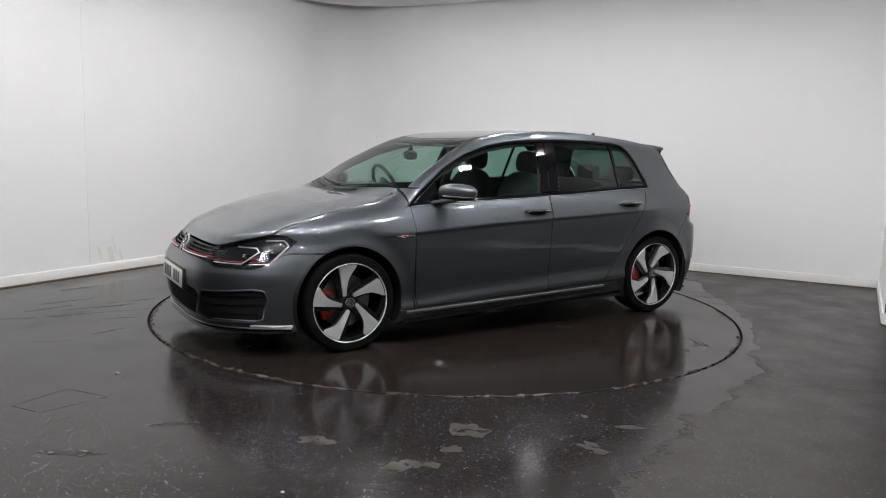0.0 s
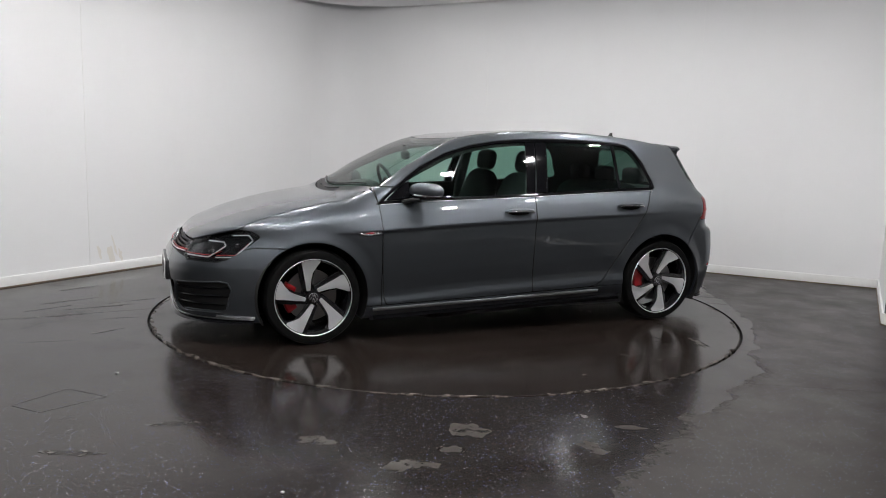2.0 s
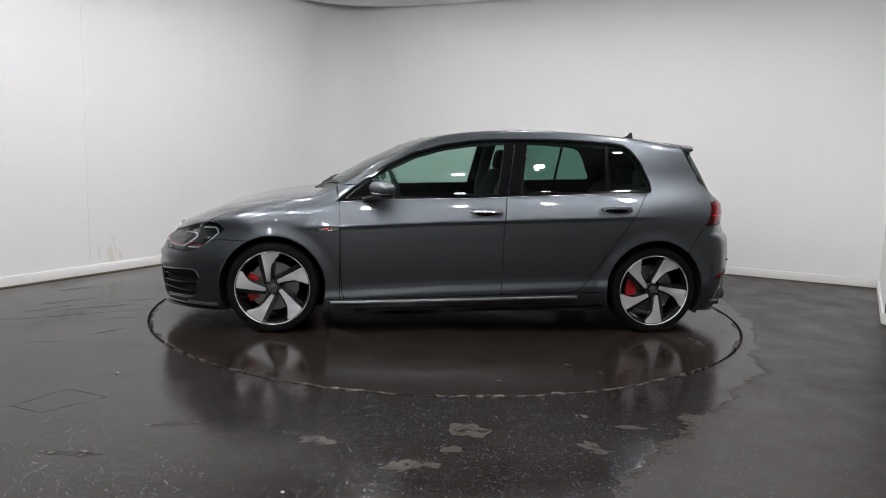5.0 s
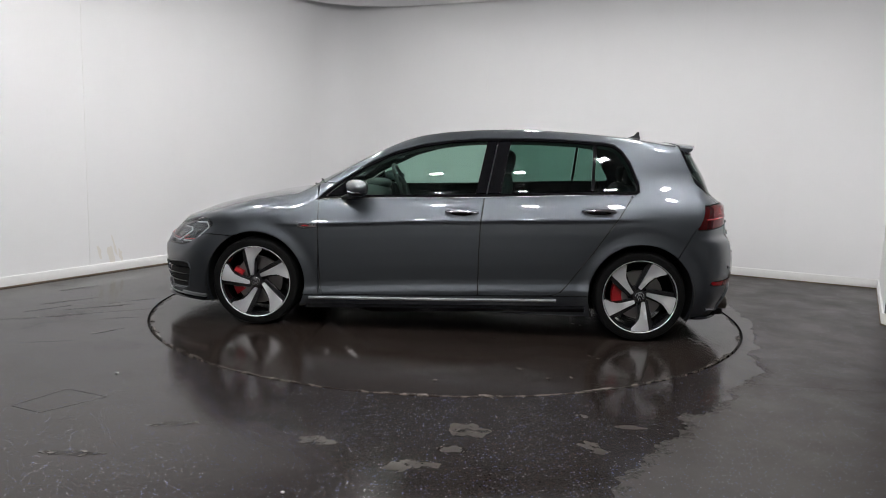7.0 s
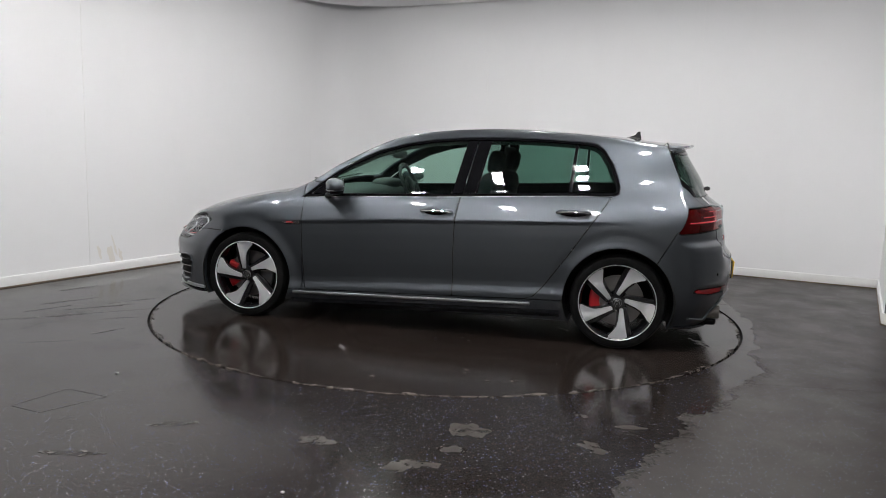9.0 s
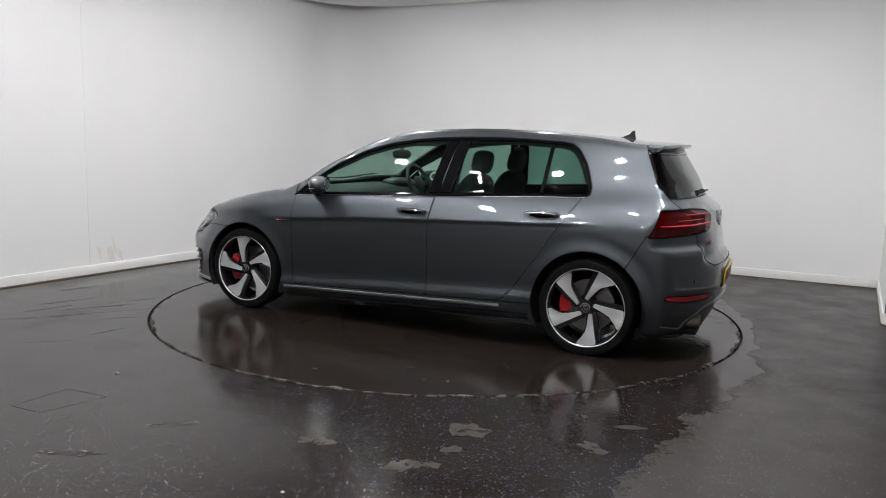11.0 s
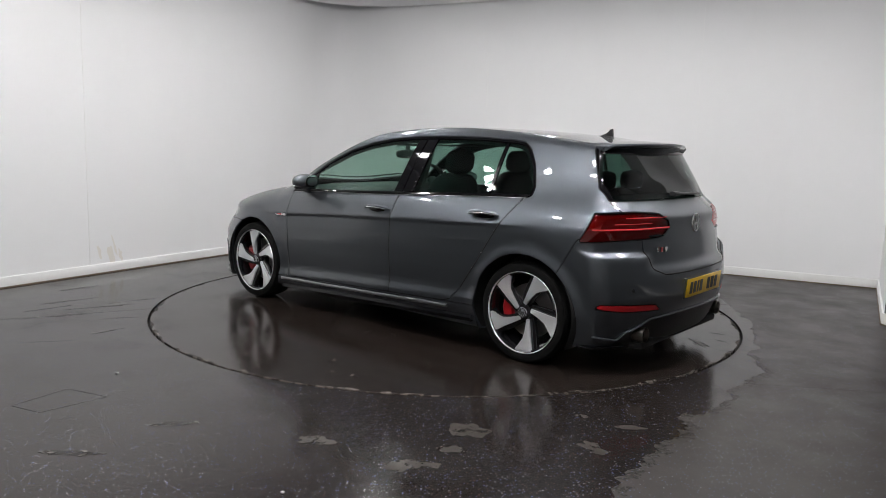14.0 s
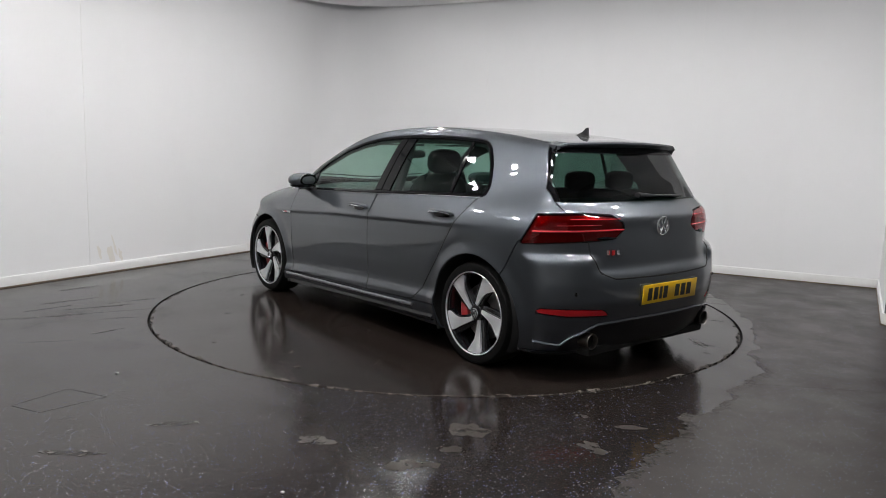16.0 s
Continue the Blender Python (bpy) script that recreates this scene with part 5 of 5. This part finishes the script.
for i, (x, y, rx) in enumerate(((-1.763, 4.005, 0.010), (-0.568, 2.649, 0.008))):
    tagged(part("floor_fleck", ball((x, y, 0.004), (rx, rx * 0.6, 0.005), 2), M_WHITE), "small white scrap lying on the floor", "scrap", "floor scraps")

# the dried part of the floor, with a ragged edge and a paler tide line
EDGE = [(0.50, 2.30), (0.663, 2.736), (0.86, 3.02), (0.93, 3.10), (0.985, 3.192), (1.15, 3.40), (1.20, 3.56), (1.40, 3.70), (1.501, 3.779), (1.60, 4.0), (1.739, 4.123), (1.93, 4.42), (1.98, 4.72), (2.12, 4.95), (2.22, 5.25),
        (2.36, 5.60), (2.40, 6.0), (2.46, 6.4), (2.42, 6.9), (2.55, 7.3), (2.3, 7.7)]


def ragged(path, amount, seed, n=14):
    rnd = random.Random(seed)
    out = []
    for a, b in zip(path, path[1:]):
        d = Vector((b[0] - a[0], b[1] - a[1]))
        side = Vector((-d.y, d.x)).normalized()
        for k in range(n):
            q = Vector(a) + d * k / n
            w = noise.noise(Vector((q.x * 7, q.y * 7, seed))) * amount + noise.noise(Vector((q.x * 28, q.y * 28, seed + 3))) * amount * 0.55 + rnd.uniform(-0.15, 0.15) * amount
            out.append(q + side * w)
    return out


bm = bmesh.new()
edge_pts = ragged(EDGE, 0.06, 5)
far = [BACK_LEFT.lerp(BACK_RIGHT, 0.70), BACK_RIGHT, MID_RIGHT, FRONT_RIGHT, Vector((0.9, -2.45, 0))]
vs = [bm.verts.new((p[0], p[1], 0.0007)) for p in edge_pts] + [bm.verts.new((p.x, p.y, 0.0007)) for p in far]
ring = [bm.edges.new((a, b)) for a, b in zip(vs, vs[1:] + vs[:1])]
bmesh.ops.triangle_fill(bm, edges=ring, use_beauty=True)
for f in bm.faces:
    f.normal_update()
    if f.normal.z < 0:
        f.normal_flip()
me = bpy.data.meshes.new("dry_floor")
bm.to_mesh(me)
bm.free()
me.materials.append(M_DRY)
tagged(new("dry_floor", me), "dull dried part of the dark speckled floor", "floor", kind="structure")
bm = bmesh.new()
outer_pts = [Vector((p.x + 0.05 + 0.05 * noise.noise(Vector((p.x * 4, p.y * 4, 9))), p.y - 0.02, 0)) for p in edge_pts[:170]]
rows = [(bm.verts.new((p.x, p.y, 0.0011)), bm.verts.new((q.x, q.y, 0.0011))) for p, q in zip(edge_pts[:170], outer_pts)]
for a, b in zip(rows, rows[1:]):
    bm.faces.new((a[0], a[1], b[1], b[0]))
tagged(part("tide_line", bm, M_DULL, smooth=False), "pale dried tide line along the wet edge", "stain", kind="structure")


SMEARS = [(-3.05, 6.25, 0.16, 0.03, 0.9), (-2.9, 5.75, 0.20, 0.02, 0.8), (-2.55, 5.6, 0.25, 0.018, 0.6), (-2.4, 5.85, 0.18, 0.015, 0.7), (-2.75, 5.25, 0.22, 0.014, 0.5), (-2.3, 5.25, 0.14, 0.012, 0.4),
          (-3.1, 4.9, 0.18, 0.02, 0.6), (-2.45, 4.6, 0.12, 0.01, 0.3), (-2.2, 4.9, 0.10, 0.012, 0.9), (-1.2, 3.3, 0.10, 0.03, 0.2), (-1.5, 2.95, 0.12, 0.03, 0.1), (1.75, 5.0, 0.03, 0.12, 0.2), (2.32, 6.35, 0.10, 0.012, -0.4), (2.36, 6.62, 0.13, 0.010, -0.4), (2.3, 6.85, 0.10, 0.010, -0.5)]
for i, (x, y, rx, ry, a) in enumerate(SMEARS):
    tagged(part("floor_smear", blob(x, y, rx, ry, 40 + i, 0.0013, a), M_DULL, smooth=False), "faint dull smear on the dark floor", "smear", "floor smears", kind="structure")


def hairline(name, path, w, mat, label):
    bm = bmesh.new()
    rows = []
    for i, p in enumerate(path):
        a, b = Vector(path[max(i - 1, 0)]), Vector(path[min(i + 1, len(path) - 1)])
        d = (b - a).normalized()
        s = Vector((-d.y, d.x)) * w / 2
        rows.append((bm.verts.new((p[0] + s.x, p[1] + s.y, 0.0014)), bm.verts.new((p[0] - s.x, p[1] - s.y, 0.0014))))
    for a, b in zip(rows, rows[1:]):
        bm.faces.new((a[0], b[0], b[1], a[1]))
    tagged(part(name, bm, mat, smooth=False), label, "joint", kind="structure")


HATCH = [(-2.038, 3.471), (-1.899, 3.734), (-1.651, 3.633), (-1.862, 3.394)]
for a, b in zip(HATCH, HATCH[1:] + HATCH[:1]):
    hairline("floor_joint", [a, b], 0.0028, M_GAP, "thin dark joint of a floor hatch")
hairline("floor_joint", [(-3.02, 5.36), (-2.80, 5.62)], 0.007, M_GAP, "short dark slot in the floor")
hairline("floor_joint", [(-3.2, 5.05), (-2.6, 5.35), (-2.1, 5.62)], 0.004, M_GAP, "thin dark floor joint")
hairline("floor_joint", [(1.80, 4.12), (2.2, 4.07), (2.52, 4.02)], 0.003, M_GAP, "thin dark floor joint")

# the turntable's worn rim and marks ride on it
for k in range(90):
    rnd = random.Random(100 + k)
    a = rnd.uniform(0, 2 * math.pi)
    ln = rnd.uniform(0.02, 0.10)
    bm = bmesh.new()
    rows = []
    w = rnd.uniform(0.005, 0.026)
    for j in range(7):
        b = a + ln * (j / 6 - 0.5)
        ww = w * (1 - (abs(j - 3) / 3.2) ** 2) + rnd.uniform(0, 0.002)
        rows.append([bm.verts.new((r * math.cos(b), r * math.sin(b), 0.0012)) for r in (TABLE_R - 0.013 - ww, TABLE_R - 0.012)])
    for p, q in zip(rows, rows[1:]):
        bm.faces.new((p[0], p[1], q[1], q[0]))
    part("worn_edge", bm, M_EDGE, table_thing, "pale worn edge of the deck", smooth=False)
for k in range(40):
    rnd = random.Random(300 + k)
    r = TABLE_R * math.sqrt(rnd.uniform(0.15, 0.92))
    a = rnd.uniform(0, 2 * math.pi)
    part("deck_mark", blob(r * math.cos(a), r * math.sin(a), rnd.uniform(0.015, 0.06), rnd.uniform(0.008, 0.025), 500 + k, 0.0012, a + rnd.uniform(-0.5, 0.5), 22), M_DULL, table_thing, "dull dried mark on the deck", smooth=False)

# brown scuffs low on the left wall
for i, (s, z, rx, rz) in enumerate(((3.40, 0.16, 0.03, 0.10), (3.36, 0.24, 0.012, 0.09), (3.30, 0.15, 0.02, 0.05), (3.52, 0.2, 0.015, 0.07))):
    bm = blob(LEN_L - s, z, rx, rz, 700 + i, 0.0, 0.25)
    o = tagged(part("wall_scuff", bm, M_SCUFF, smooth=False), "faint brown scuff low on the white wall", "scuff", "wall scuffs", kind="structure")
    o.matrix_world = WALL_L @ Matrix(((1, 0, 0, 0), (0, 0, -1, -0.002), (0, 1, 0, 0), (0, 0, 0, 1)))


def motions():
    rows_car, rows_table = [], []
    for i in range(33):
        t = i * 0.5
        m = pose(CX, CY, 0, 0, 0, turn_angle(t))
        rows_table.append((t, m))
        rows_car.append((t, m @ pose(CAR_OFF[0], CAR_OFF[1], 0.0)))
    walk(car, rows_car)
    walk(table_thing, rows_table)


motions()
